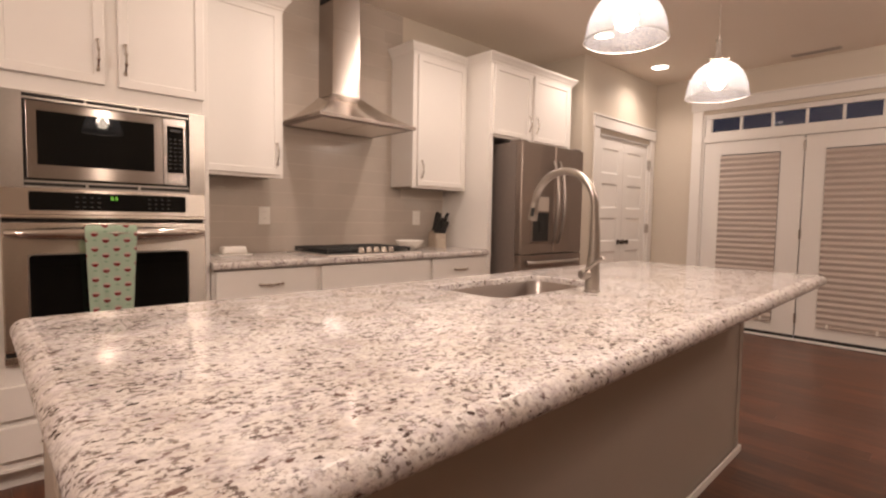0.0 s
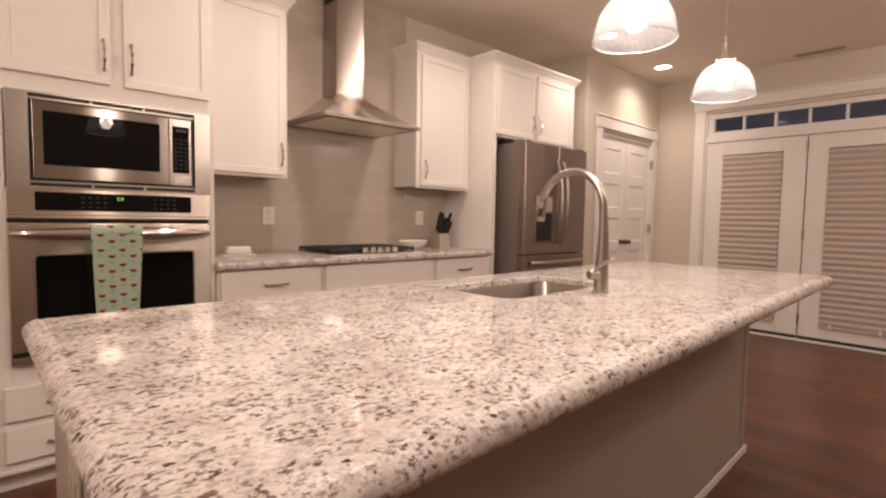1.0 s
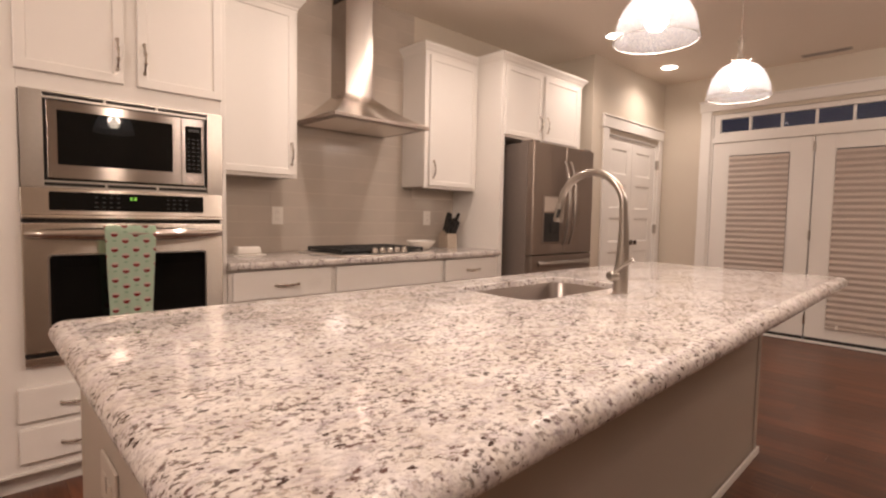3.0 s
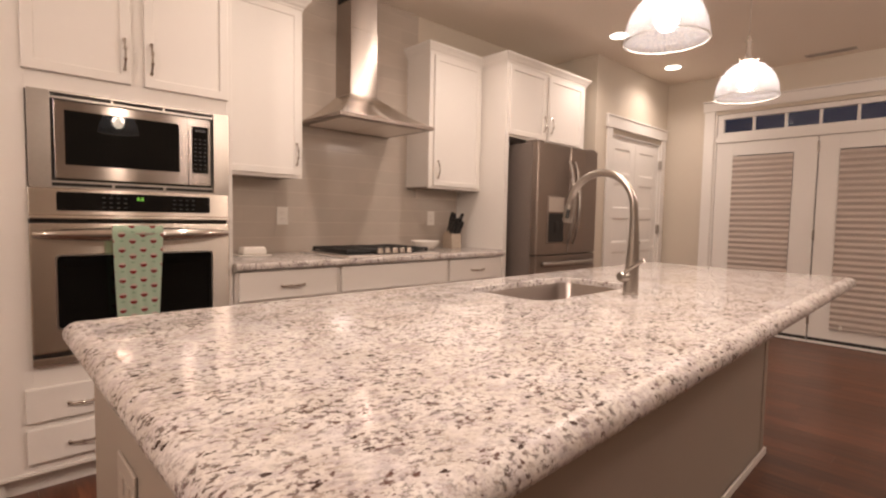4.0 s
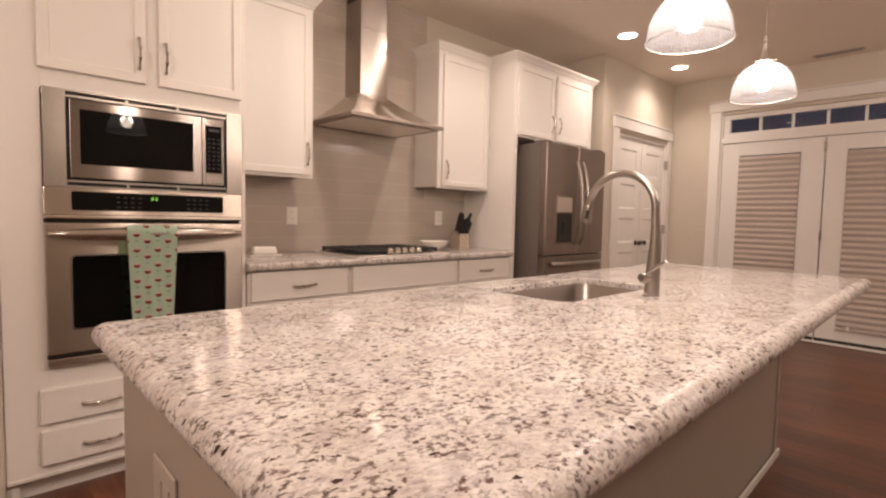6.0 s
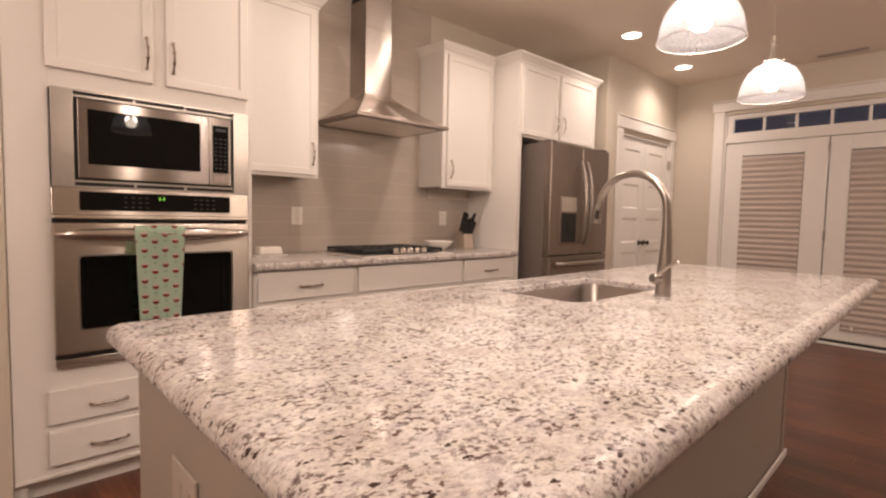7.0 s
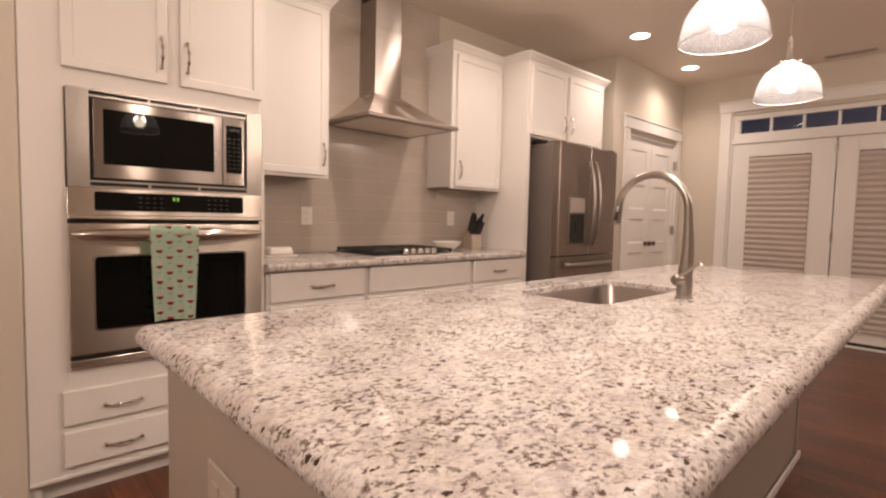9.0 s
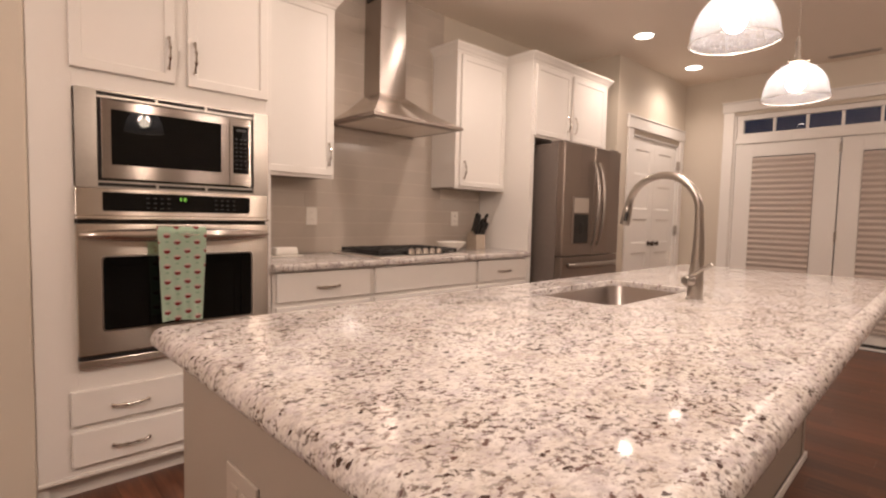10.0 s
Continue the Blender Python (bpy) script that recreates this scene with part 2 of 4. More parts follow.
BLOCK = plain("pale_block_wood", (0.40, 0.33, 0.26), 0.45, 0.0, 30, 0.2)
WOOD = plain("block_wood", (0.19, 0.145, 0.105), 0.45, 0.0, 30, 0.25)
QUILT = plain("speckled_quilt", (0.42, 0.20, 0.09), 0.9, 0.0, 90, 0.75)
TOWEL = towel_material()
BLIND = painted("pleated_fabric", (0.50, 0.43, 0.38), 0.85, 0.05, 120, 0.35)
SHADE = shade_material()
FROST = plain("frosted_rim", (0.60, 0.58, 0.55), 0.25, 0.0, 20, 0.05, Transmission_Weight=0.75)
# glow for the shades of the added, unseen dome fittings
FILL_GLOW = glow("fill_dome_glow", (1.0, 0.88, 0.76), 3.0)
BULB = glow("lit_bulb", (1.0, 0.86, 0.72), 45.0)
CAN_GLOW = glow("lit_lens", (1.0, 0.88, 0.76), 8.0)
DIGITS = glow("green_digits", (0.42, 1.0, 0.16), 0.16)
GLASS = Nodes("clear_glass").set((1, 1, 1), 0.02, 0.0, Transmission_Weight=1.0, IOR=1.45)
OUTSIDE = plain("night_garden", (0.03, 0.035, 0.05), 0.9)


# ---- mesh helpers ----
BASE = {}


def thing(name, where, label, category, group="", kind=""):
    ob = new(name)
    ob.location = where
    ob.empty_display_size = 0.1
    BASE[ob.name] = Vector(where)
    return tagged(ob, label, category, group, kind)


def finish(name, bm, material, smooth=False):
    bmesh.ops.recalc_face_normals(bm, faces=bm.faces)
    me = bpy.data.meshes.new(name)
    bm.to_mesh(me)
    bm.free()
    me.materials.append(material)
    if smooth:
        me.polygons.foreach_set("use_smooth", [True] * len(me.polygons))
        me.set_sharp_from_angle(angle=radians(38))
    return me


def part(name, bm, material, parent, label="", smooth=False):
    """Links a bmesh, in world places, as one mesh under a thing or a part."""
    base = BASE[parent.name]
    bm.transform(Matrix.Translation(-base))
    ob = new(name, finish(name, bm, material, smooth))
    ob.parent = parent
    BASE[ob.name] = base
    return tagged(ob, label)


def solid(name, bm, material, label, category="", kind="structure", smooth=False):
    """A top-level mesh of its own, in world places."""
    ob = new(name, finish(name, bm, material, smooth))
    BASE[ob.name] = Vector((0, 0, 0))
    return tagged(ob, label, category, kind=kind)


def mesh():
    return bmesh.new()


def box(bm, x0, x1, y0, y1, z0, z1, bev=0.0, seg=2):
    m = Matrix.LocRotScale(((x0 + x1) / 2, (y0 + y1) / 2, (z0 + z1) / 2), None, (abs(x1 - x0), abs(y1 - y0), abs(z1 - z0)))
    made = bmesh.ops.create_cube(bm, size=1, matrix=m)["verts"]
    if bev:
        edges = list({e for v in made for e in v.link_edges})
        bmesh.ops.bevel(bm, geom=edges, offset=bev, segments=seg, profile=0.5, affect="EDGES")
    return bm


def bx(*a, **k):
    return box(mesh(), *a, **k)


def tube(bm, points, radii, seg=12, caps=True):
    """A round bar along the points."""
    pts = [Vector(p) for p in points]
    if isinstance(radii, (int, float)):
        radii = [radii] * len(pts)
    rings, side = [], None
    for i, p in enumerate(pts):
        way = (pts[min(i + 1, len(pts) - 1)] - pts[max(i - 1, 0)]).normalized()
        if side is None:
            side = way.orthogonal().normalized()
        side = (side - way * side.dot(way)).normalized()
        up = way.cross(side)
        rings.append([bm.verts.new(p + radii[i] * (math.cos(2 * math.pi * k / seg) * side + math.sin(2 * math.pi * k / seg) * up)) for k in range(seg)])
    for a, b in zip(rings, rings[1:]):
        for k in range(seg):
            bm.faces.new((a[k], a[(k + 1) % seg], b[(k + 1) % seg], b[k]))
    if caps:
        bm.faces.new(rings[0][::-1])
        bm.faces.new(rings[-1])
    return bm


def lathe(bm, profile, centre, seg=32, close=False):
    """Turns (radius, height) pairs round the upright through centre."""
    cx, cy, cz = centre
    rings = []
    for r, h in profile:
        if r < 1e-5:
            rings.append([bm.verts.new((cx, cy, cz + h))])
        else:
            rings.append([bm.verts.new((cx + r * math.cos(2 * math.pi * k / seg), cy + r * math.sin(2 * math.pi * k / seg), cz + h)) for k in range(seg)])
    pairs = list(zip(rings, rings[1:])) + ([(rings[-1], rings[0])] if close else [])
    for a, b in pairs:
        for k in range(seg):
            k2 = (k + 1) % seg
            if len(a) == 1 and len(b) == 1:
                continue
            if len(a) == 1:
                bm.faces.new((a[0], b[k2], b[k]))
            elif len(b) == 1:
                bm.faces.new((a[k], a[k2], b[0]))
            else:
                bm.faces.new((a[k], a[k2], b[k2], b[k]))
    return bm


def extrude(bm, outline, axis, a, b):
    """A prism: the outline (pairs in the two other axes) from a to b along axis."""
    def at(p, c):
        return {"x": (c, p[0], p[1]), "y": (p[0], c, p[1]), "z": (p[0], p[1], c)}[axis]
    v0 = [bm.verts.new(at(p, a)) for p in outline]
    v1 = [bm.verts.new(at(p, b)) for p in outline]
    n = len(outline)
    bm.faces.new(v0)
    bm.faces.new(v1[::-1])
    for i in range(n):
        bm.faces.new((v0[i], v0[(i + 1) % n], v1[(i + 1) % n], v1[i]))
    return bm


def rounded(x0, x1, y0, y1, r, seg=6):
    pts = []
    for cx, cy, a0 in ((x1 - r, y1 - r, 0), (x0 + r, y1 - r, 90), (x0 + r, y0 + r, 180), (x1 - r, y0 + r, 270)):
        for k in range(seg + 1):
            a = radians(a0 + 90 * k / seg)
            pts.append((cx + r * math.cos(a), cy + r * math.sin(a)))
    return pts


def shaker(x0, x1, z0, z1, face, thick=0.02, rail=0.052, recess=0.007):
    """A door leaf that faces -y, with a sunk flat panel."""
    bm = mesh()
    box(bm, x0, x1, face, face + thick, z0, z1)
    front = [f for f in bm.faces if f.calc_center_median().y < face + 1e-4]
    bmesh.ops.inset_individual(bm, faces=front, thickness=rail, depth=0)
    front = [f for f in bm.faces if abs(f.calc_center_median().y - face) < 1e-4 and abs(f.calc_center_median().x - (x0 + x1) / 2) < 1e-4 and abs(f.calc_center_median().z - (z0 + z1) / 2) < 1e-4]
    bmesh.ops.inset_individual(bm, faces=front, thickness=0.006, depth=-recess)
    edge = [e for e in bm.edges if all(abs(v.co.y - face) < 1e-4 for v in e.verts) and
            (all(abs(v.co.x - x0) < 1e-4 for v in e.verts) or all(abs(v.co.x - x1) < 1e-4 for v in e.verts) or all(abs(v.co.z - z0) < 1e-4 for v in e.verts) or all(abs(v.co.z - z1) < 1e-4 for v in e.verts))]
    bmesh.ops.bevel(bm, geom=edge, offset=0.003, segments=2, profile=0.5, affect="EDGES")
    return bm


def bow_pull(x, z, face, length=0.125, upright=True):
    """A bowed bar pull with beaded ends, in front of a face that looks to -y."""
    bm = mesh()
    pts, rad = [], []
    for k in range(25):
        s = k / 24
        off = (s - 0.5) * length
        out = 0.008 + 0.020 * math.sin(math.pi * s)
        pts.append((x, face - out, z + off) if upright else (x + off, face - out, z))
        rad.append(0.0047 + 0.0036 * max(0.0, math.cos(2 * math.pi * s * 3.0)) ** 2)
    tube(bm, pts, rad, 8)
    for s in (-0.5, 0.5):
        p = (x, z + s * length) if upright else (x + s * length, z)
        tube(bm, [(p[0], face + 0.002, p[1]), (p[0], face - 0.012, p[1])], [0.0075, 0.006], 10)
    return bm


def crown(bm, points, z0, flip=1.0):
    """A stepped crown moulding mitred along an open run of (x, y) points; the outside is to the run's right."""
    prof = [(0.0, 0.0), (0.006, 0.0), (0.006, 0.012), (0.016, 0.022), (0.022, 0.034), (0.036, 0.052), (0.040, 0.056), (0.040, 0.070), (0.0, 0.070)]
    pts = [Vector(p) for p in points]
    rings = []
    for i, p in enumerate(pts):
        ways = []
        if i > 0:
            ways.append((pts[i] - pts[i - 1]).normalized())
        if i < len(pts) - 1:
            ways.append((pts[i + 1] - pts[i]).normalized())
        normals = [Vector((w.y, -w.x)) * flip for w in ways]
        n = normals[0] if len(normals) == 1 else (normals[0] + normals[1]) / (1 + normals[0].dot(normals[1]))
        rings.append([bm.verts.new((p.x + n.x * o, p.y + n.y * o, z0 + h)) for o, h in prof])
    for a, b in zip(rings, rings[1:]):
        for k in range(len(prof)):
            k2 = (k + 1) % len(prof)
            bm.faces.new((a[k], a[k2], b[k2], b[k]))
    bm.faces.new(rings[0])
    bm.faces.new(rings[-1][::-1])
    return bm


# ---- the room ----
BACK, DOORWALL, PANTRY, RECESS = 3.675, 6.25, 3.132, 4.683
FRONT, WEST = -3.4, -3.2

floor = solid("floor", bx(WEST, DOORWALL + 0.1, FRONT, 3.8, -0.12, -0.012), DARK_VOID, "dark hardwood strip floor", "floor")
ceiling = solid("ceiling", bx(WEST - 0.15, DOORWALL + 0.2, FRONT - 0.15, 3.9, CEIL, CEIL + 0.15), CEILING, "plain painted ceiling with recessed lights", "ceiling")
wall_north = solid("wall_north", bx(0.335, RECESS, BACK, BACK + 0.12, 0, CEIL), WALL, "greige painted wall with glazed tile backsplash", "wall")
bm = mesh()
extrude(bm, [(RECESS, BACK + 0.12), (RECESS, PANTRY), (4.985, PANTRY), (4.985, BACK + 0.12)], "z", 0, CEIL)
box(bm, 4.985, 6.105, PANTRY, PANTRY + 0.12, 2.025, CEIL)
box(bm, 6.105, DOORWALL, PANTRY, PANTRY + 0.12, 0, CEIL)
solid("wall_pantry", bm, WALL, "greige painted wall round a pantry door", "wall")
bm = mesh()
box(bm, DOORWALL, DOORWALL + 0.14, 2.60, BACK, 0, CEIL)
box(bm, DOORWALL, DOORWALL + 0.14, 0.74, 2.60, 2.31, CEIL)
box(bm, DOORWALL, DOORWALL + 0.14, FRONT, 0.74, 0, CEIL)
solid("wall_east", bm, WALL, "greige painted wall with glazed double doors", "wall")
solid("wall_south", bx(WEST, DOORWALL, FRONT - 0.12, FRONT, 0, CEIL), WALL, "plain greige wall", "wall")
solid("wall_west", bx(WEST - 0.12, WEST, FRONT - 0.12, 3.062, 0, CEIL), WALL, "plain greige wall", "wall")
solid("wall_return", bx(WEST, 0.3165, 3.064, 3.184, 0, CEIL, bev=0.010, seg=3), WALL, "greige wall return beside the oven cabinet", "wall")
solid("backdrop", bx(9.0, 9.2, -8, 12, -0.5, 1.6), OUTSIDE, "dark garden beyond the doors at dusk", "backdrop")

# baseboards
bm = mesh()
box(bm, DOORWALL - 0.016, DOORWALL - 0.001, 2.715, PANTRY - 0.001, 0, 0.13, 0.004)
box(bm, DOORWALL - 0.016, DOORWALL - 0.001, FRONT, 0.62, 0, 0.13, 0.004)
box(bm, 6.215, DOORWALL - 0.018, PANTRY - 0.016, PANTRY - 0.001, 0, 0.13, 0.004)
box(bm, 4.70, 4.88, PANTRY - 0.016, PANTRY - 0.001, 0, 0.13, 0.004)
solid("baseboard", bm, TRIM, "white painted baseboard", "baseboard")


# ---- pantry door ----
def pantry_door():
    t = thing("door_1", (5.545, PANTRY, 0), "white double pantry door with five sunk panels a leaf", "door", kind="structure")
    bm = mesh()
    box(bm, 4.885, 4.985, PANTRY - 0.020, PANTRY - 0.001, 0, 2.068, 0.004)
    box(bm, 6.105, 6.205, PANTRY - 0.020, PANTRY - 0.001, 0, 2.068, 0.004)
    part("casing", bm, TRIM, t)
    bm = mesh()
    box(bm, 4.868, 6.222, PANTRY - 0.026, PANTRY - 0.001, 2.069, 2.178, 0.004)
    box(bm, 4.862, 6.228, PANTRY - 0.034, PANTRY - 0.001, 2.179, 2.196, 0.004)
    part("head_casing", bm, TRIM, t)
    part("jamb", bx(4.986, 5.000, PANTRY + 0.002, PANTRY + 0.115, 0, 2.024), TRIM, t)
    part("jamb", bx(6.090, 6.104, PANTRY + 0.002, PANTRY + 0.115, 0, 2.024), TRIM, t)
    part("jamb", bx(5.001, 6.089, PANTRY + 0.002, PANTRY + 0.115, 2.010, 2.024), TRIM, t)
    for x0, x1, kx in ((5.003, 5.543, 5.485), (5.547, 6.087, 5.605)):
        bm = mesh()
        box(bm, x0, x1, PANTRY + 0.020, PANTRY + 0.055, 0.012, 2.006)
        # five sunk panels
        h = (2.006 - 0.012 - 0.12 - 0.20 - 4 * 0.10) / 5
        front = [f for f in bm.faces if f.calc_center_median().y < PANTRY + 0.021]
        bmesh.ops.delete(bm, geom=front, context="FACES_ONLY")
        yf = PANTRY + 0.020
        zs = [0.012, 0.212]
        for i in range(5):
            zs.append(zs[-1] + h)
            zs.append(zs[-1] + (0.10 if i < 4 else 0.12))
        zs = zs[:-1] + [2.006]
        xs = [x0, x0 + 0.105, x1 - 0.105, x1]
        grid = {(i, j): bm.verts.new((xs[i], yf, zs[j])) for i in range(4) for j in range(len(zs))}
        for i in range(3):
            for j in range(len(zs) - 1):
                f = bm.faces.new((grid[i, j], grid[i + 1, j], grid[i + 1, j + 1], grid[i, j + 1]))
                if i == 1 and j % 2 == 1:
                    f.normal_update()
                    q = [grid[i, j].co, grid[i + 1, j].co, grid[i + 1, j + 1].co, grid[i, j + 1].co]
                    c = sum(q, Vector()) / 4
                    inner = [bm.verts.new((v.x + (0.016 if v.x < c.x else -0.016), yf + 0.007, v.z + (0.016 if v.z < c.z else -0.016))) for v in q]
                    outer = list(f.verts)
                    bmesh.ops.delete(bm, geom=[f], context="FACES_ONLY")
                    for k in range(4):
                        bm.faces.new((outer[k], outer[(k + 1) % 4], inner[(k + 1) % 4], inner[k]))
                    bm.faces.new(inner)
        bmesh.ops.remove_doubles(bm, verts=bm.verts, dist=0.0002)
        leaf = part("leaf", bm, TRIM, t)
        bm = mesh()
        tube(bm, [(kx, yf, 0.915), (kx, yf - 0.006, 0.915), (kx, yf - 0.007, 0.915), (kx, yf - 0.030, 0.915), (kx, yf - 0.036, 0.915), (kx, yf - 0.050, 0.915), (kx, yf - 0.058, 0.915)], [0.028, 0.028, 0.011, 0.011, 0.024, 0.027, 0.014], 16)
        part("door_knob", bm, DARKMETAL, leaf, "dark bronze knob", True)
    for z in (1.79, 1.06, 0.25):
        bm = bx(6.088, 6.112, PANTRY - 0.024, PANTRY + 0.012, z - 0.05, z + 0.05, 0.003)
        part("hinge", bm, NICKEL, t, "satin nickel hinge")


pantry_door()


# ---- glazed double doors with transom ----
def french_doors():
    t = thing("door_2", (DOORWALL, 1.67, 0), "white glazed double doors with pleated blinds and a transom", "door", kind="structure")
    X = DOORWALL
    bm = mesh()
    box(bm, X - 0.020, X - 0.001, 2.605, 2.712, 0, 2.345, 0.004)
    part("casing", bm, TRIM, t)
    part("casing", bx(X - 0.020, X - 0.001, 0.628, 0.735, 0, 2.345, 0.004), TRIM, t)
    bm = mesh()
    box(bm, X - 0.026, X - 0.001, 0.612, 2.728, 2.346, 2.445, 0.004)
    box(bm, X - 0.036, X - 0.001, 0.604, 2.736, 2.446, 2.464, 0.004)
    part("head_casing", bm, TRIM, t)
    # frame round doors and transom
    part("jamb", bx(X - 0.002, X + 0.13, 2.585, 2.603, 0, 2.308), TRIM, t)
    part("jamb", bx(X - 0.002, X + 0.13, 0.737, 0.755, 0, 2.308), TRIM, t)
    part("transom_bar", bx(X - 0.004, X + 0.13, 0.756, 2.584, 2.004, 2.064, 0.003), TRIM, t)
    bm = mesh()
    box(bm, X + 0.012, X + 0.06, 0.756, 2.584, 2.065, 2.113, 0.003)
    box(bm, X + 0.012, X + 0.06, 0.756, 2.584, 2.257, 2.307, 0.003)
    box(bm, X + 0.012, X + 0.06, 2.522, 2.584, 2.114, 2.256, 0.003)
    box(bm, X + 0.012, X + 0.06, 0.756, 0.818, 2.114, 2.256, 0.003)
    part("transom_frame", bm, TRIM, t)
    cuts = [2.522 - 1.704 * k / 6 for k in range(7)]
    for k in range(6):
        a, b = cuts[k + 1], cuts[k]
        if k:
            part("muntin", bx(X + 0.014, X + 0.055, b - 0.011, b + 0.011, 2.1145, 2.2555, 0.003), TRIM, t)
        p = part("pane", bx(X + 0.034, X + 0.038, a + 0.0105, b - 0.0105, 2.114, 2.256), GLASS, t)
        p.visible_shadow = False
    part("threshold", bx(X - 0.03, X + 0.13, 0.756, 2.584, 0.0, 0.020, 0.004), TRIM, t)
    for y1, y0 in ((2.582, 1.675), (1.665, 0.758)):
        # the leaf: two stiles, two rails
        g1, g0 = y1 - 0.165, y0 + 0.195
        bm = mesh()
        box(bm, X + 0.010, X + 0.054, g1, y1, 0.036, 2.000, 0.003)
        box(bm, X + 0.010, X + 0.054, y0, g0, 0.036, 2.000, 0.003)
        box(bm, X + 0.0105, X + 0.0535, g0 - 0.001, g1 + 0.001, 0.036, 0.165, 0.002)
        box(bm, X + 0.0105, X + 0.0535, g0 - 0.001, g1 + 0.001, 1.862, 2.000, 0.002)
        leaf = part("leaf", bm, TRIM, t)
        pane = part("pane", bx(X + 0.040, X + 0.044, g0, g1, 0.166, 1.861), GLASS, leaf)
        pane.visible_shadow = False
        # dark strip in front of the leaf stands in for the shaded gap below
        part("sweep", bx(X + 0.001, X + 0.0095, y0 + 0.003, y1 - 0.003, 0.0205, 0.050), DARK_VOID, leaf, "dark strip standing in for shade under the door")
    for z in (1.90, 1.045, 0.22):
        bm = mesh()
        tube(bm, [(X + 0.004, 1.67, z - 0.048), (X + 0.004, 1.67, z + 0.048)], 0.008, 10)
        box(bm, X + 0.002, X + 0.0095, 1.660, 1.680, z - 0.044, z + 0.044)
        part("hinge", bm, NICKEL, t, "satin nickel hinge")


french_doors()


def pleated_blind(y0, y1):
    t = thing("pleated_blind", (DOORWALL - 0.004, (y0 + y1) / 2, 0.165), "closed beige pleated blind on a door window", "blind", "door blinds")
    X = DOORWALL + 0.008
    z0, z1 = 0.178, 1.852
    n = 29
    p = (z1 - z0) / n
    prof = [(X, p * 0.995), (X - 0.0105, p * 0.55), (X - 0.0110, p * 0.50), (X - 0.0100, p * 0.45), (X - 0.002, 0.0)]
    proto = None
    for k in range(n):
        if proto is None:
            bm = mesh()
            v0 = [bm.verts.new((x, y0, z0 + z)) for x, z in prof]
            v1 = [bm.verts.new((x, y1, z0 + z)) for x, z in prof]
            bm.faces.new(v0)
            bm.faces.new(v1[::-1])
            for i in range(len(prof)):
                j = (i + 1) % len(prof)
                bm.faces.new((v0[i], v0[j], v1[j], v1[i]))
            proto = part("pleat", bm, BLIND, t)
        else:
            o = new("pleat", proto.data)
            o.parent = t
            o.location = (0, 0, k * p)
    part("bottom_rail", bx(X - 0.022, X, y0, y1, z0 - 0.020, z0 - 0.001, 0.003), BLIND, t)
    for y in (y0 + 0.09, y1 - 0.09):
        part("clip", bx(X - 0.030, X - 0.0225, y - 0.010, y + 0.010, z0 - 0.022, z0 + 0.022, 0.002), PLASTIC, t, "white plastic clip")


pleated_blind(1.872, 2.415)
pleated_blind(0.955, 1.498)


# ---- tall oven cabinet ----
FACE = 3.078


def oven_cabinet():
    t = thing("oven_cabinet", (0.78, 3.38, 0), "tall white oven cabinet with paired doors and two drawers", "cabinet")
    bm = mesh()
    box(bm, 0.318, 0.355, FACE + 0.02, 3.672, 0.0, 2.45)
    box(bm, 1.214, 1.234, FACE + 0.02, 3.672, 0.0, 2.45)
    box(bm, 0.355, 1.214, 3.655, 3.672, 0.10, 2.45)
    box(bm, 0.355, 1.214, FACE + 0.02, 3.655, 2.43, 2.45)
    box(bm, 0.355, 1.214, FACE + 0.02, 3.655, 1.625, 1.645)
    box(bm, 0.355, 1.214, FACE + 0.02, 3.655, 0.50, 0.525)
    part("carcass", bm, WHITE, t)
    bm = mesh()
    box(bm, 0.318, 0.452, FACE, FACE + 0.019, 0.10, 2.45, 0.002)
    box(bm, 1.205, 1.236, FACE, FACE + 0.019, 0.10, 2.45, 0.002)
    box(bm, 0.452, 1.205, FACE, FACE + 0.019, 1.612, 1.700)
    box(bm, 0.452, 1.205, FACE, FACE + 0.019, 2.38, 2.45)
    box(bm, 0.452, 1.205, FACE, FACE + 0.019, 0.425, 0.528)
    box(bm, 0.452, 1.205, FACE, FACE + 0.019, 0.268, 0.312)
    box(bm, 0.452, 1.205, FACE, FACE + 0.019, 0.10, 0.145)
    box(bm, 0.796, 0.868, FACE, FACE + 0.019, 1.700, 2.38)
    part("face_frame", bm, WHITE, t)
    part("toe_kick", bx(0.318, 1.234, FACE + 0.055, FACE + 0.07, 0.0, 0.099), WHITE, t)
    part("base_strip", bx(0.318, 1.236, FACE - 0.006, FACE + 0.018, 0.086, 0.1005, 0.002), WHITE, t)
    bm = mesh()
    crown(bm, [(0.318, FACE), (1.236, FACE), (1.236, 3.34)], 2.40)
    part("crown", bm, WHITE, t)
    for x0, x1, hx in ((0.444, 0.806, 0.782), (0.858, 1.212, 0.883)):
        d = part("door", shaker(x0, x1, 1.688, 2.385, FACE - 0.021), WHITE, t)
        part("handle", bow_pull(hx, 1.807, FACE - 0.021), PULL, d, "polished nickel bow pull", True)
    for z0, z1 in ((0.303, 0.440), (0.137, 0.276)):
        d = part("drawer", bx(0.425, 1.225, FACE - 0.021, FACE - 0.001, z0, z1, 0.004), WHITE, t)
        part("handle", bow_pull(0.625, (z0 + z1) / 2 - 0.008, FACE - 0.021, 0.128, False), PULL, d, "polished nickel bow pull", True)


oven_cabinet()


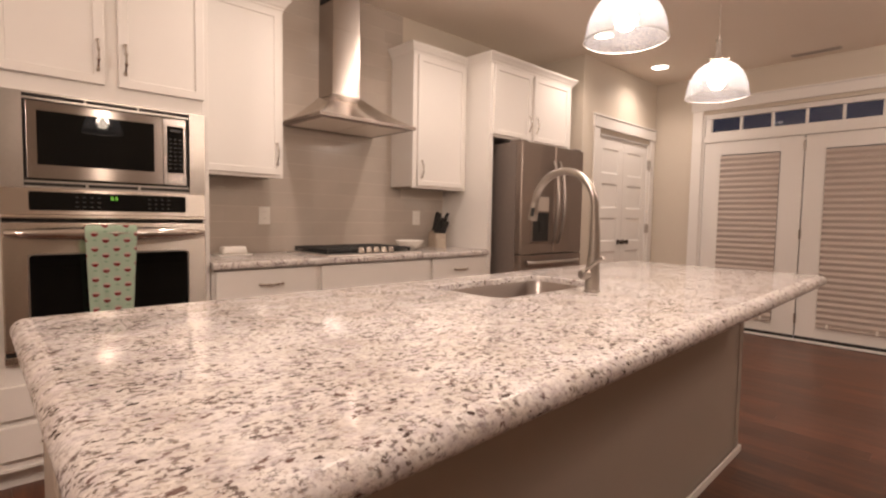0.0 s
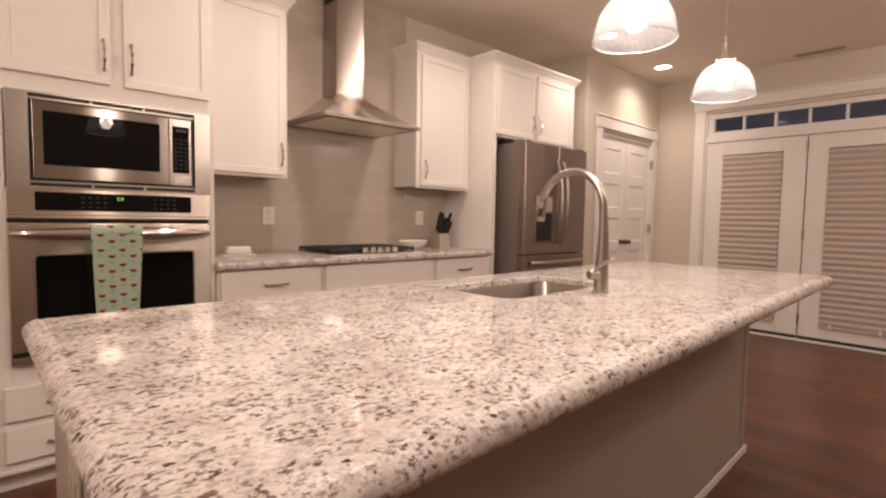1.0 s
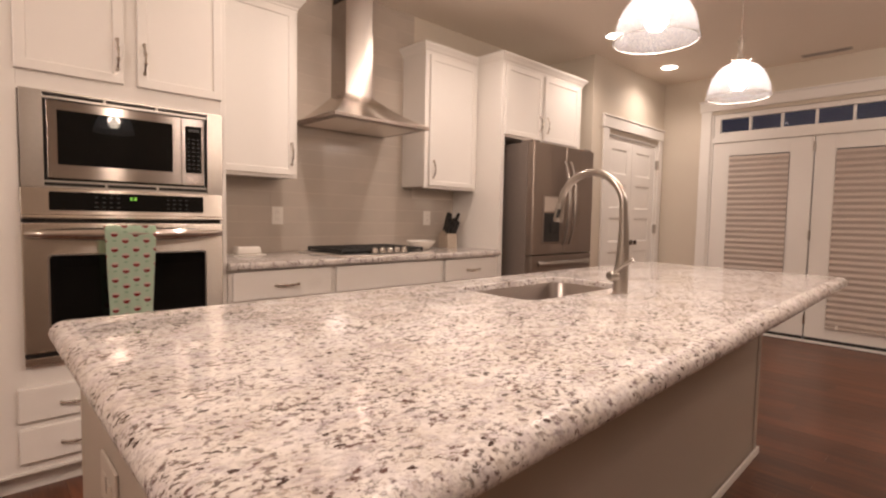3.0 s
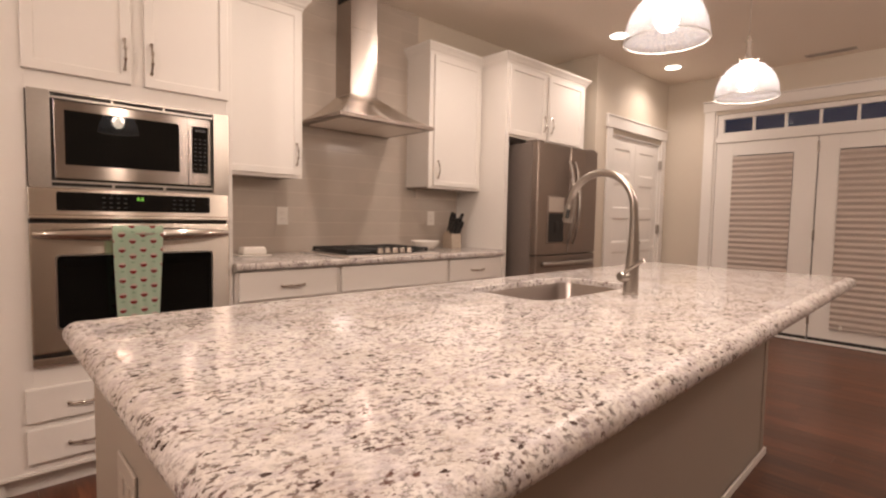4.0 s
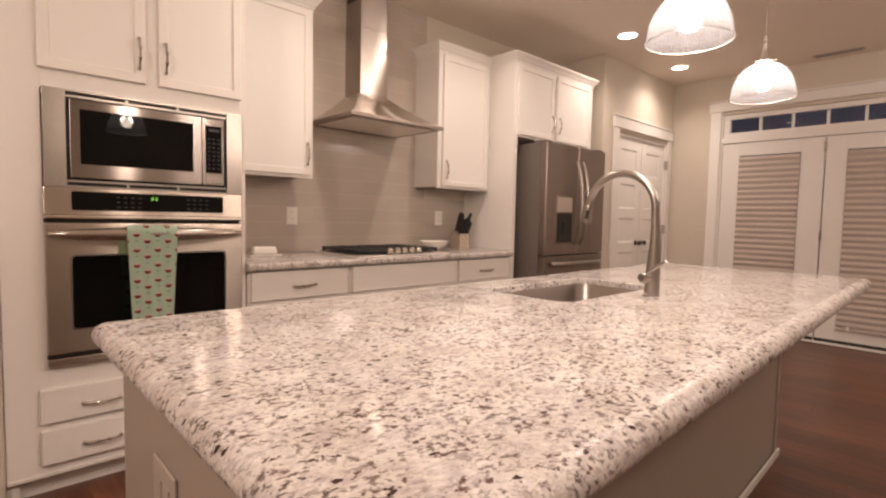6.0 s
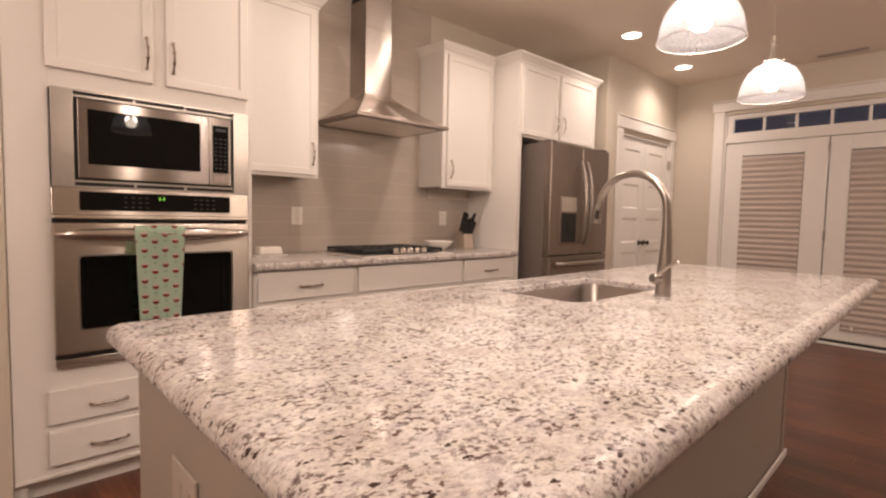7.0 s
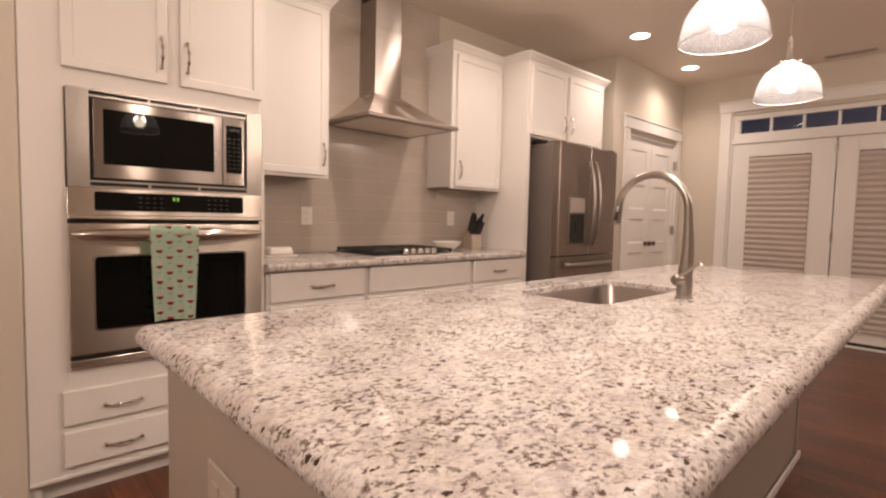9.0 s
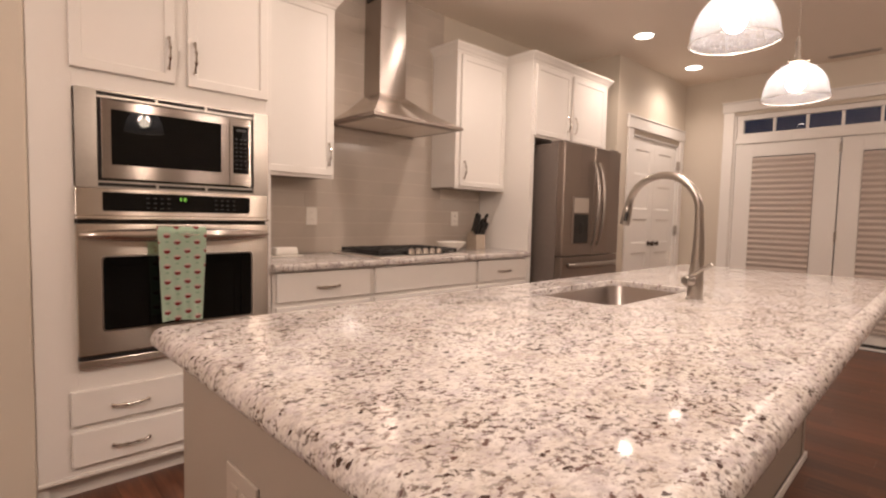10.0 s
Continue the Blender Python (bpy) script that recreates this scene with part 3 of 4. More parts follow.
def wall_oven():
    F = 3.058
    t = thing("wall_oven", (0.828, 3.3, 0.53), "stainless steel built-in oven with black glass window", "oven")
    part("body", bx(0.46, 1.198, F + 0.019, 3.60, 0.53, 1.235), BLACK, t)
    part("bottom_trim", bx(0.450, 1.206, F - 0.012, F + 0.0185, 0.530, 0.560, 0.003), STEEL, t)
    part("vent_gap", bx(0.456, 1.200, F + 0.008, F + 0.018, 0.5605, 0.579), DARK_VOID, t)
    door = part("door", bx(0.450, 1.204, F - 0.022, F + 0.018, 0.580, 1.098, 0.006, 3), STEEL, t)
    bm = mesh()
    extrude(bm, rounded(0.534, 1.120, 0.676, 0.966, 0.014), "y", F - 0.0245, F - 0.0215)
    part("window", bm, BLACK_GLASS, door, "black glass oven window")
    bm = mesh()
    extrude(bm, rounded(0.528, 1.126, 0.670, 0.972, 0.018), "y", F - 0.0232, F - 0.021)
    part("window_trim", bm, NICKEL, door)
    bm = mesh()
    pts, rad = [], []
    for k in range(25):
        s = k / 24
        pts.append((0.462 + 0.728 * s, F - 0.036 - 0.045 * math.sin(math.pi * s) ** 0.6, 1.053))
        rad.append(0.0115 + 0.0165 * math.sin(math.pi * s) ** 0.6)
    tube(bm, pts, rad, 14)
    for x in (0.468, 1.184):
        tube(bm, [(x, F - 0.020, 1.053), (x, F - 0.040, 1.053)], 0.010, 10)
    part("handle", bm, CHROME, door, "thick bowed steel handle", True)
    part("gap", bx(0.456, 1.200, F + 0.004, F + 0.018, 1.0985, 1.112), DARK_VOID, t)
    part("ledge", bx(0.450, 1.206, F - 0.026, F + 0.018, 1.1125, 1.128, 0.005), STEEL, t)
    panel = part("control_panel", bx(0.450, 1.206, F - 0.010, F + 0.018, 1.1285, 1.236, 0.003), STEEL, t)
    bm = mesh()
    extrude(bm, rounded(0.538, 1.118, 1.147, 1.222, 0.008), "y", F - 0.0125, F - 0.0095)
    part("glass_panel", bm, BLACK_GLASS, panel, "black glass touch panel")
    # clock digits and key marks
    bm = mesh()
    for x, segs in ((0.818, "abcdef"), (0.833, "abcdeg")):
        w, h, z = 0.008, 0.013, 1.195
        s = {"a": (x, x + w, z + h - 0.002, z + h), "g": (x, x + w, z + h / 2 - 0.001, z + h / 2 + 0.001), "d": (x, x + w, z, z + 0.002),
             "f": (x, x + 0.002, z + h / 2, z + h), "b": (x + w - 0.002, x + w, z + h / 2, z + h), "e": (x, x + 0.002, z, z + h / 2), "c": (x + w - 0.002, x + w, z, z + h / 2)}
        for key in segs:
            a = s[key]
            box(bm, a[0], a[1], F - 0.0135, F - 0.0126, a[2], a[3])
    part("clock", bm, DIGITS, panel, "lit green clock digits")
    for cx in (0.690, 0.960):
        bm = mesh()
        for i in range(4):
            for j in range(3):
                box(bm, cx + i * 0.026, cx + i * 0.026 + 0.012, F - 0.0134, F - 0.0126, 1.160 + j * 0.020, 1.165 + j * 0.020)
        part("key_marks", bm, KEYPRINT, panel)


wall_oven()


def microwave():
    F = 3.056
    t = thing("microwave_oven", (0.828, 3.3, 1.24), "built-in stainless microwave oven with black glass door", "microwave")
    part("body", bx(0.53, 1.128, F + 0.015, 3.55, 1.2665, 1.5875), BLACK, t)
    bm = mesh()
    box(bm, 0.455, 0.527, F, F + 0.021, 1.2375, 1.6165, 0.001)
    box(bm, 1.140, 1.211, F, F + 0.021, 1.2375, 1.6165, 0.001)
    box(bm, 0.527, 1.140, F + 0.0005, F + 0.0205, 1.2375, 1.2445)
    box(bm, 0.527, 1.140, F + 0.0005, F + 0.0205, 1.6095, 1.6165)
    box(bm, 0.527, 1.140, F + 0.0005, F + 0.0205, 1.2585, 1.266)
    box(bm, 0.527, 1.140, F + 0.0005, F + 0.0205, 1.588, 1.5955)
    for x in (0.735, 0.930):
        box(bm, x - 0.004, x + 0.004, F + 0.001, F + 0.02, 1.2445, 1.2585)
        box(bm, x - 0.004, x + 0.004, F + 0.001, F + 0.02, 1.5955, 1.6095)
    part("trim_frame", bm, NICKEL, t)
    part("vent_slot", bx(0.527, 1.140, F + 0.012, F + 0.019, 1.2446, 1.2584), DARK_VOID, t)
    part("vent_slot", bx(0.527, 1.140, F + 0.012, F + 0.019, 1.5956, 1.6094), DARK_VOID, t)
    part("shadow_gap", bx(0.5272, 1.1335, F + 0.008, F + 0.0145, 1.2665, 1.5875), DARK_VOID, t)
    door = part("door", bx(0.5365, 1.0215, F - 0.022, F + 0.0075, 1.2745, 1.5775, 0.0012), STEEL_FINE, t)
    part("window", bx(0.569, 0.985, F - 0.0245, F - 0.0215, 1.329, 1.543, 0.0012), BLACK_GLASS, door, "black glass window")
    ctrl = part("control_strip", bx(1.0235, 1.1195, F - 0.022, F + 0.0075, 1.2745, 1.5775, 0.0012), STEEL_FINE, t)
    part("keypad", bx(1.038, 1.108, F - 0.0245, F - 0.0215, 1.330, 1.543, 0.0012), BLACK_GLASS, ctrl, "black keypad")
    bm = mesh()
    for i in range(3):
        for j in range(8):
            box(bm, 1.0465 + i * 0.021, 1.0565 + i * 0.021, F - 0.0254, F - 0.0246, 1.348 + j * 0.019, 1.353 + j * 0.019)
    part("key_marks", bm, KEYPRINT, ctrl)
    part("display", bx(1.051, 1.096, F - 0.0254, F - 0.0246, 1.518, 1.530), KEYPRINT, ctrl)
    part("open_button", bx(1.041, 1.107, F - 0.0245, F - 0.0215, 1.284, 1.318, 0.001), STEEL_V, ctrl)


microwave()


def dish_towel():
    """Folded over the oven handle."""
    t = thing("dish_towel", (0.80, 2.98, 1.08), "mint dish towel with red motifs over the oven handle", "towel")
    bm = mesh()
    nx, path = 22, []
    for k in range(20):
        path.append((2.950, 0.700 + 0.362 * k / 19))
    for k in range(1, 10):
        a = math.pi * k / 10
        path.append((2.977 - 0.027 * math.cos(a), 1.063 + 0.026 * math.sin(a)))
    for k in range(12):
        path.append((3.004, 1.06 - 0.24 * k / 11))
    rows = []
    for j, (y, z) in enumerate(path):
        row = []
        drop = max(0.0, (1.06 - z) / 0.36)
        half = 0.0935 - 0.016 * drop - (0.034 if y > 2.99 else 0.0)
        for i in range(nx + 1):
            s = i / nx
            x = 0.800 - 0.004 * drop + (2 * s - 1) * half
            wave = 0.004 * math.sin(s * 9.0 + 0.6) * drop + 0.003 * math.sin(s * 17 + z * 20) * drop
            yy = y - (abs(wave) if y < 2.96 else 0) + (0.003 * noise.noise((x * 18, z * 14, 1.0)) * drop if y < 2.96 else 0)
            zz = z + 0.004 * math.sin(s * 5) * (1 if j == 0 else 0)
            row.append(bm.verts.new((x, yy, zz)))
        rows.append(row)
    for a, b in zip(rows, rows[1:]):
        for i in range(nx):
            bm.faces.new((a[i], a[i + 1], b[i + 1], b[i]))
    bmesh.ops.solidify(bm, geom=bm.faces, thickness=0.0035)
    part("cloth", bm, TOWEL, t, smooth=True)


dish_towel()


def pot_holder():
    t = thing("pot_holder", (1.245, 3.22, 1.12), "speckled orange quilted pot holder hung on the cabinet side", "pot holder")
    bm = bx(1.2365, 1.254, 3.13, 3.31, 1.03, 1.21, 0.006, 3)
    part("pad", bm, QUILT, t, smooth=True)
    bm = mesh()
    tube(bm, [(1.246, 3.22, 1.205), (1.246, 3.212, 1.225), (1.246, 3.22, 1.235), (1.246, 3.228, 1.225), (1.246, 3.22, 1.206)], 0.002, 6)
    part("loop", bm, QUILT, t)


pot_holder()


# ---- wall cabinets ----
def wall_cabinet(x0, x1, door_x0, door_x1, handle_x, label, run):
    U = 3.40
    t = thing("wall_cabinet", ((x0 + x1) / 2, 3.54, 1.36), label, "cabinet", "wall cabinets")
    z0, z1 = 1.366, 2.372
    part("carcass", bx(x0, x1, U + 0.020, 3.672, z0 + 0.012, z1), WHITE, t)
    bm = mesh()
    box(bm, x0 - 0.001, door_x0 + 0.03, U, U + 0.0195, z0, z1, 0.002)
    box(bm, door_x1 - 0.03, x1 + 0.001, U, U + 0.0195, z0, z1, 0.002)
    box(bm, door_x0 + 0.03, door_x1 - 0.03, U, U + 0.0195, z0, z0 + 0.045)
    box(bm, door_x0 + 0.03, door_x1 - 0.03, U, U + 0.0195, z1 - 0.05, z1)
    part("face_frame", bm, WHITE, t)
    part("bottom_panel", bx(x0 + 0.012, x1 - 0.012, U + 0.02, 3.67, z0 + 0.004, z0 + 0.0115), WOOD, t, "bare wood underside")
    d = part("door", shaker(door_x0, door_x1, z0 + 0.018, z1 - 0.022, U - 0.021), WHITE, t)
    part("handle", bow_pull(handle_x, 1.507, U - 0.021), PULL, d, "polished nickel bow pull", True)
    bm = mesh()
    crown(bm, run, z1 - 0.008)
    part("crown", bm, WHITE, t)


wall_cabinet(1.238, 1.775, 1.262, 1.752, 1.727, "white wall cabinet beside the tall oven cabinet", [(1.28, 3.40), (1.776, 3.40), (1.776, 3.67)])
wall_cabinet(2.802, 3.362, 2.838, 3.330, 2.872, "white wall cabinet between hood and refrigerator surround", [(2.801, 3.67), (2.801, 3.40), (3.365, 3.40)])


# ---- refrigerator surround ----
def fridge_cabinet():
    G = 3.140
    t = thing("refrigerator_cabinet", (3.93, 3.4, 0), "white cabinet with side panels round the refrigerator", "cabinet")
    part("side_panel", bx(3.366, 3.412, G, 3.672, 0, 2.372, 0.002), WHITE, t)
    part("side_panel", bx(4.448, 4.494, G, 3.672, 0, 2.372, 0.002), WHITE, t)
    part("carcass", bx(3.413, 4.447, G + 0.021, 3.672, 1.800, 2.372), WHITE, t)
    bm = mesh()
    box(bm, 3.413, 4.447, G + 0.001, G + 0.0205, 1.795, 1.830)
    box(bm, 3.413, 4.447, G + 0.001, G + 0.0205, 2.335, 2.372)
    box(bm, 3.855, 3.925, G + 0.001, G + 0.0205, 1.830, 2.335)
    part("face_frame", bm, WHITE, t)
    for x0, x1, hx in ((3.396, 3.868, 3.838), (3.908, 4.428, 3.940)):
        d = part("door", shaker(x0, x1, 1.812, 2.350, G - 0.021), WHITE, t)
        part("handle", bow_pull(hx, 1.945, G - 0.021), PULL, d, "polished nickel bow pull", True)
    bm = mesh()
    crown(bm, [(3.366, 3.67), (3.366, G), (4.494, G), (4.494, 3.67)], 2.366)
    part("crown", bm, WHITE, t)


fridge_cabinet()


def refrigerator():
    t = thing("refrigerator", (3.925, 3.3, 0), "slate stainless french-door refrigerator with water dispenser", "refrigerator")
    x0, x1, f = 3.492, 4.360, 2.905
    part("body", bx(x0 + 0.004, x1 - 0.004, 2.972, 3.64, 0.02, 1.745, 0.006), SLATE_SIDE, t)
    part("hinge_cover", bx(x0 + 0.01, x0 + 0.10, 2.93, 3.05, 1.7455, 1.765, 0.006), SLATE_SIDE, t)
    part("hinge_cover", bx(x1 - 0.10, x1 - 0.01, 2.93, 3.05, 1.7455, 1.765, 0.006), SLATE_SIDE, t)
    mid = 3.935
    left = None
    for a, b in ((x0, mid - 0.003), (mid + 0.003, x1)):
        bm = mesh()
        # slightly crowned door front
        outline = [(a, 2.967), (a, f + 0.012), (a + 0.008, f + 0.003), ((a + b) / 2, f - 0.006), (b - 0.008, f + 0.003), (b, f + 0.012), (b, 2.967)]
        extrude(bm, outline, "z", 0.868, 1.744)
        d = part("door", bm, SLATE, t)
        left = left or d
        s = -1 if b < mid + 0.1 and a < mid - 0.1 else 1
        hx = mid + s * 0.042
        pts, rad = [], []
        for k in range(21):
            u = k / 20
            pts.append((hx, f - 0.012 - 0.055 * math.sin(math.pi * u) ** 0.7, 0.945 + 0.68 * u))
            rad.append(0.011 + 0.006 * math.sin(math.pi * u))
        bm = mesh()
        tube(bm, pts, rad, 12)
        part("handle", bm, SATIN, d, "bowed satin steel handle", True)
    bm = mesh()
    box(bm, 3.612, 3.842, f - 0.0125, f + 0.004, 0.955, 1.335, 0.006)
    part("dispenser", bm, SLATE, left)
    part("display", bx(3.622, 3.832, f - 0.016, f - 0.0126, 1.208, 1.326, 0.003), PLATE, left, "pale grey display plate")
    part("niche", bx(3.626, 3.828, f - 0.0155, f - 0.0126, 0.968, 1.196, 0.004), BLACK, left, "black dispenser niche")
    part("paddle", bx(3.700, 3.754, f - 0.024, f - 0.0156, 1.04, 1.13, 0.006), BLACK, left)
    bm = mesh()
    outline = [(x0, 2.967), (x0, f + 0.012), (x0 + 0.008, f + 0.003), ((x0 + x1) / 2, f - 0.006), (x1 - 0.008, f + 0.003), (x1, f + 0.012), (x1, 2.967)]
    extrude(bm, outline, "z", 0.06, 0.858)
    dr = part("freezer_drawer", bm, SLATE, t)
    bm = mesh()
    tube(bm, [(x0 + 0.07 + 0.728 * k / 16, f - 0.014 - 0.042 * math.sin(math.pi * k / 16) ** 0.4, 0.792) for k in range(17)], 0.013, 12)
    bm.transform(Matrix.Translation((0, 0, 0.792)) @ Matrix.Diagonal((1, 1, 1.7, 1)) @ Matrix.Translation((0, 0, -0.792)))
    part("handle", bm, SATIN, dr, "bowed satin steel handle", True)
    part("grille", bx(x0 + 0.02, x1 - 0.02, 2.93, 2.97, 0.0, 0.055), BLACK, t)


refrigerator()


# ---- base run under the hood ----
WT = 0.900
def base_cabinet(x0, x1, label, handles, pair):
    t = thing("base_cabinet", ((x0 + x1) / 2, 3.4, 0), label, "cabinet", "base cabinets")
    part("carcass", bx(x0 + 0.001, x1 - 0.001, FACE + 0.02, 3.67, 0.10, 0.860), WHITE, t)
    part("toe_kick", bx(x0 + 0.001, x1 - 0.001, FACE + 0.075, FACE + 0.09, 0, 0.099), WHITE, t)
    part("face_frame", bx(x0 + 0.0005, x1 - 0.0005, FACE, FACE + 0.0195, 0.10, 0.860), WHITE, t)
    dx0, dx1 = x0 + 0.018, x1 - 0.018
    d = part("drawer", bx(dx0, dx1, FACE - 0.021, FACE - 0.001, 0.704, 0.853, 0.004), WHITE, t)
    if handles:
        part("handle", bow_pull((dx0 + dx1) / 2 + 0.008, 0.772, FACE - 0.021, 0.128, False), PULL, d, "polished nickel bow pull", True)
    cells = [(dx0, dx1)] if not pair else [(dx0, (dx0 + dx1) / 2 - 0.002), ((dx0 + dx1) / 2 + 0.002, dx1)]
    for a, b in cells:
        part("door", shaker(a, b, 0.125, 0.680, FACE - 0.021), WHITE, t)


base_cabinet(1.240, 1.832, "white base cabinet with one drawer", True, False)
base_cabinet(1.832, 2.700, "white base cabinet with a plain front under the cooktop", False, True)
base_cabinet(2.700, 3.266, "white base cabinet with one drawer", True, False)
filler = thing("filler_strip", (3.315, 3.15, 0), "narrow white filler beside the refrigerator panel", "filler")
part("strip", bx(3.2665, 3.3655, 3.145, 3.165, 0.0, 0.860), WHITE, filler)

bm = extrude(mesh(), [(1.236, 3.030), (3.268, 3.030), (3.268, 3.141), (3.365, 3.141), (3.365, 3.660), (1.236, 3.660)], "z", 0.862, WT)
edge = [e for e in bm.edges if all(v.co.y < 3.13 or v.co.x > 3.26 and v.co.y < 3.145 for v in e.verts) and abs(e.verts[0].co.z - e.verts[1].co.z) < 1e-4 and all(v.co.x < 3.30 for v in e.verts)]
bmesh.ops.bevel(bm, geom=edge, offset=0.013, segments=5, profile=0.5, affect="EDGES")
wt = thing("wall_worktop", (2.3, 3.35, 0.876), "speckled cream granite worktop on the base cabinets", "worktop")
part("slab", bm, GRANITE, wt, smooth=True)


def cooktop():
    t = thing("gas_cooktop", (2.25, 3.31, 0.914), "stainless gas cooktop with black iron grates", "cooktop")
    x0, x1, y0, y1 = 1.888, 2.612, 3.058, 3.600
    part("tray", bx(x0, x1, y0, y1, 0.9145, 0.924, 0.004), TRAY, t)
    part("pan", bx(x0 + 0.045, x1 - 0.045, y0 + 0.10, y1 - 0.025, 0.9262, 0.930, 0.0015), IRON, t, "black enamel burner pan")
    for gx0, gx1 in ((x0 + 0.040, x0 + 0.252), (x0 + 0.256, x0 + 0.468), (x0 + 0.472, x1 - 0.040)):
        bm = mesh()
        gy0, gy1 = (3.13, 3.55) if gx0 < x0 + 0.2 or gx0 > x0 + 0.45 else (3.19, 3.55)
        h0, h1 = 0.941, 0.957
        for y in (gy0, gy1 - 0.012):
            box(bm, gx0, gx1, y, y + 0.012, h0, h1, 0.002, 1)
        for x in (gx0, gx1 - 0.012):
            box(bm, x, x + 0.012, gy0 + 0.0125, gy1 - 0.0125, h0, h1, 0.002, 1)
        for cx in (gx0 + (gx1 - gx0) * 0.33, gx0 + (gx1 - gx0) * 0.67):
            box(bm, cx - 0.006, cx + 0.006, gy0 + 0.0125, gy1 - 0.0125, h0 + 0.001, h1 + 0.003, 0.002, 1)
        for k in range(5):
            y = gy0 + 0.05 + (gy1 - gy0 - 0.10) * k / 4
            box(bm, gx0 + 0.0125, gx1 - 0.0125, y - 0.005, y + 0.005, h0 + 0.002, h1 + 0.0015, 0.002, 1)
        for x in (gx0 + 0.002, gx1 - 0.014):
            for y in (gy0 + 0.002, gy1 - 0.014):
                box(bm, x, x + 0.012, y, y + 0.012, 0.9265, h0 + 0.001)
        part("grate", bm, IRON, t, "black cast-iron grate")
    for bx_, by_ in ((2.03, 3.20), (2.03, 3.45), (2.25, 3.40), (2.47, 3.20), (2.47, 3.45)):
        bm = mesh()
        lathe(bm, [(0.0, 0.0), (0.048, 0.0), (0.046, 0.010), (0.034, 0.011), (0.034, 0.017), (0.030, 0.020), (0.0, 0.020)], (bx_, by_, 0.9262), 20)
        part("burner", bm, IRON, t, smooth=True)
    for k in range(5):
        kx = 2.150 + 0.058 * k
        bm = mesh()
        lathe(bm, [(0.0, 0.0), (0.027, 0.0), (0.027, 0.007), (0.022, 0.009), (0.020, 0.030), (0.016, 0.034), (0.0, 0.034)], (kx, 3.105, 0.9262), 20)
        box(bm, kx - 0.003, kx + 0.003, 3.089, 3.121, 0.959, 0.967, 0.001)
        part("knob", bm, KNOB, t, "polished metal knob", True)
        bm = mesh()
        lathe(bm, [(0.0275, 0.0), (0.033, 0.0), (0.032, 0.004), (0.0275, 0.005)], (kx, 3.105, 0.9262), 20, close=True)
        part("bezel", bm, BLACK, t)
    t.location.z += WT - 0.914


cooktop()


def range_hood():
    t = thing("range_hood", (2.255, 3.4, 1.735), "stainless steel chimney range hood", "range hood")
    x0, x1, y0, y1, z = 1.886, 2.622, 3.145, 3.672, 1.738
    # darker slate steel puts the shade on the rim's front edge into colour
    part("rim", bx(x0, x1, y0, y1, z, z + 0.020, 0.002), SLATE, t)
    bm = mesh()
    dx0, dx1, dy0 = 2.166, 2.385, 3.480
    rings = []
    n = 8
    for k in range(n + 1):
        s = k / n
        e = s ** 0.92
        zz = z + 0.0205 + 0.205 * s + 0.018 * math.sin(math.pi * s) * -0.6
        rings.append([bm.verts.new(p) for p in ((x0 + (dx0 - x0) * e, y0 + (dy0 - y0) * e, zz), (x1 + (dx1 - x1) * e, y0 + (dy0 - y0) * e, zz), (x1 + (dx1 - x1) * e, y1, zz), (x0 + (dx0 - x0) * e, y1, zz))])
    for a, b in zip(rings, rings[1:]):
        for i in range(4):
            bm.faces.new((a[i], a[(i + 1) % 4], b[(i + 1) % 4], b[i]))
    bm.faces.new(rings[0])
    bm.faces.new(rings[-1])
    part("canopy", bm, STEEL, t)
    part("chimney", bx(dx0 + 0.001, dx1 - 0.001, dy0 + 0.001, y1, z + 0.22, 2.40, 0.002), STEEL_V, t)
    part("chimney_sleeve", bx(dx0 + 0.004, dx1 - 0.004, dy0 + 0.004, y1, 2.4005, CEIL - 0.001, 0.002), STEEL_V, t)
    part("vent_slots", bx(dx0 - 0.0015, dx0 + 0.003, dy0 + 0.03, y1 - 0.03, 2.585, 2.66), DARK_VOID, t)
    part("filter", bx(x0 + 0.05, (x0 + x1) / 2 - 0.004, y0 + 0.06, y1 - 0.05, z - 0.004, z + 0.004, 0.002), TRAY, t)
    part("filter", bx((x0 + x1) / 2 + 0.004, x1 - 0.05, y0 + 0.06, y1 - 0.05, z - 0.004, z + 0.004, 0.002), TRAY, t)


range_hood()


def outlet(x, w=0.076, h=0.116, z=1.139):
    t = thing("wall_outlet", (x, BACK - 0.008, z), "white double outlet plate on the tile", "outlet", "outlets")
    Y = BACK - 0.007
    plate = part("plate", bx(x - w / 2, x + w / 2, Y - 0.006, Y, z - h / 2, z + h / 2, 0.002), PLASTIC, t)
    for dz in (-0.021, 0.021):
        part("socket", bx(x - 0.016, x + 0.016, Y - 0.0085, Y - 0.0055, z + dz - 0.014, z + dz + 0.014, 0.002), PLASTIC, plate)
        bm = mesh()
        for dx in (-0.006, 0.006):
            box(bm, x + dx - 0.0012, x + dx + 0.0012, Y - 0.0092, Y - 0.0084, z + dz - 0.004, z + dz + 0.006)
        part("slots", bm, CORD, plate)


outlet(1.773)
outlet(3.067)


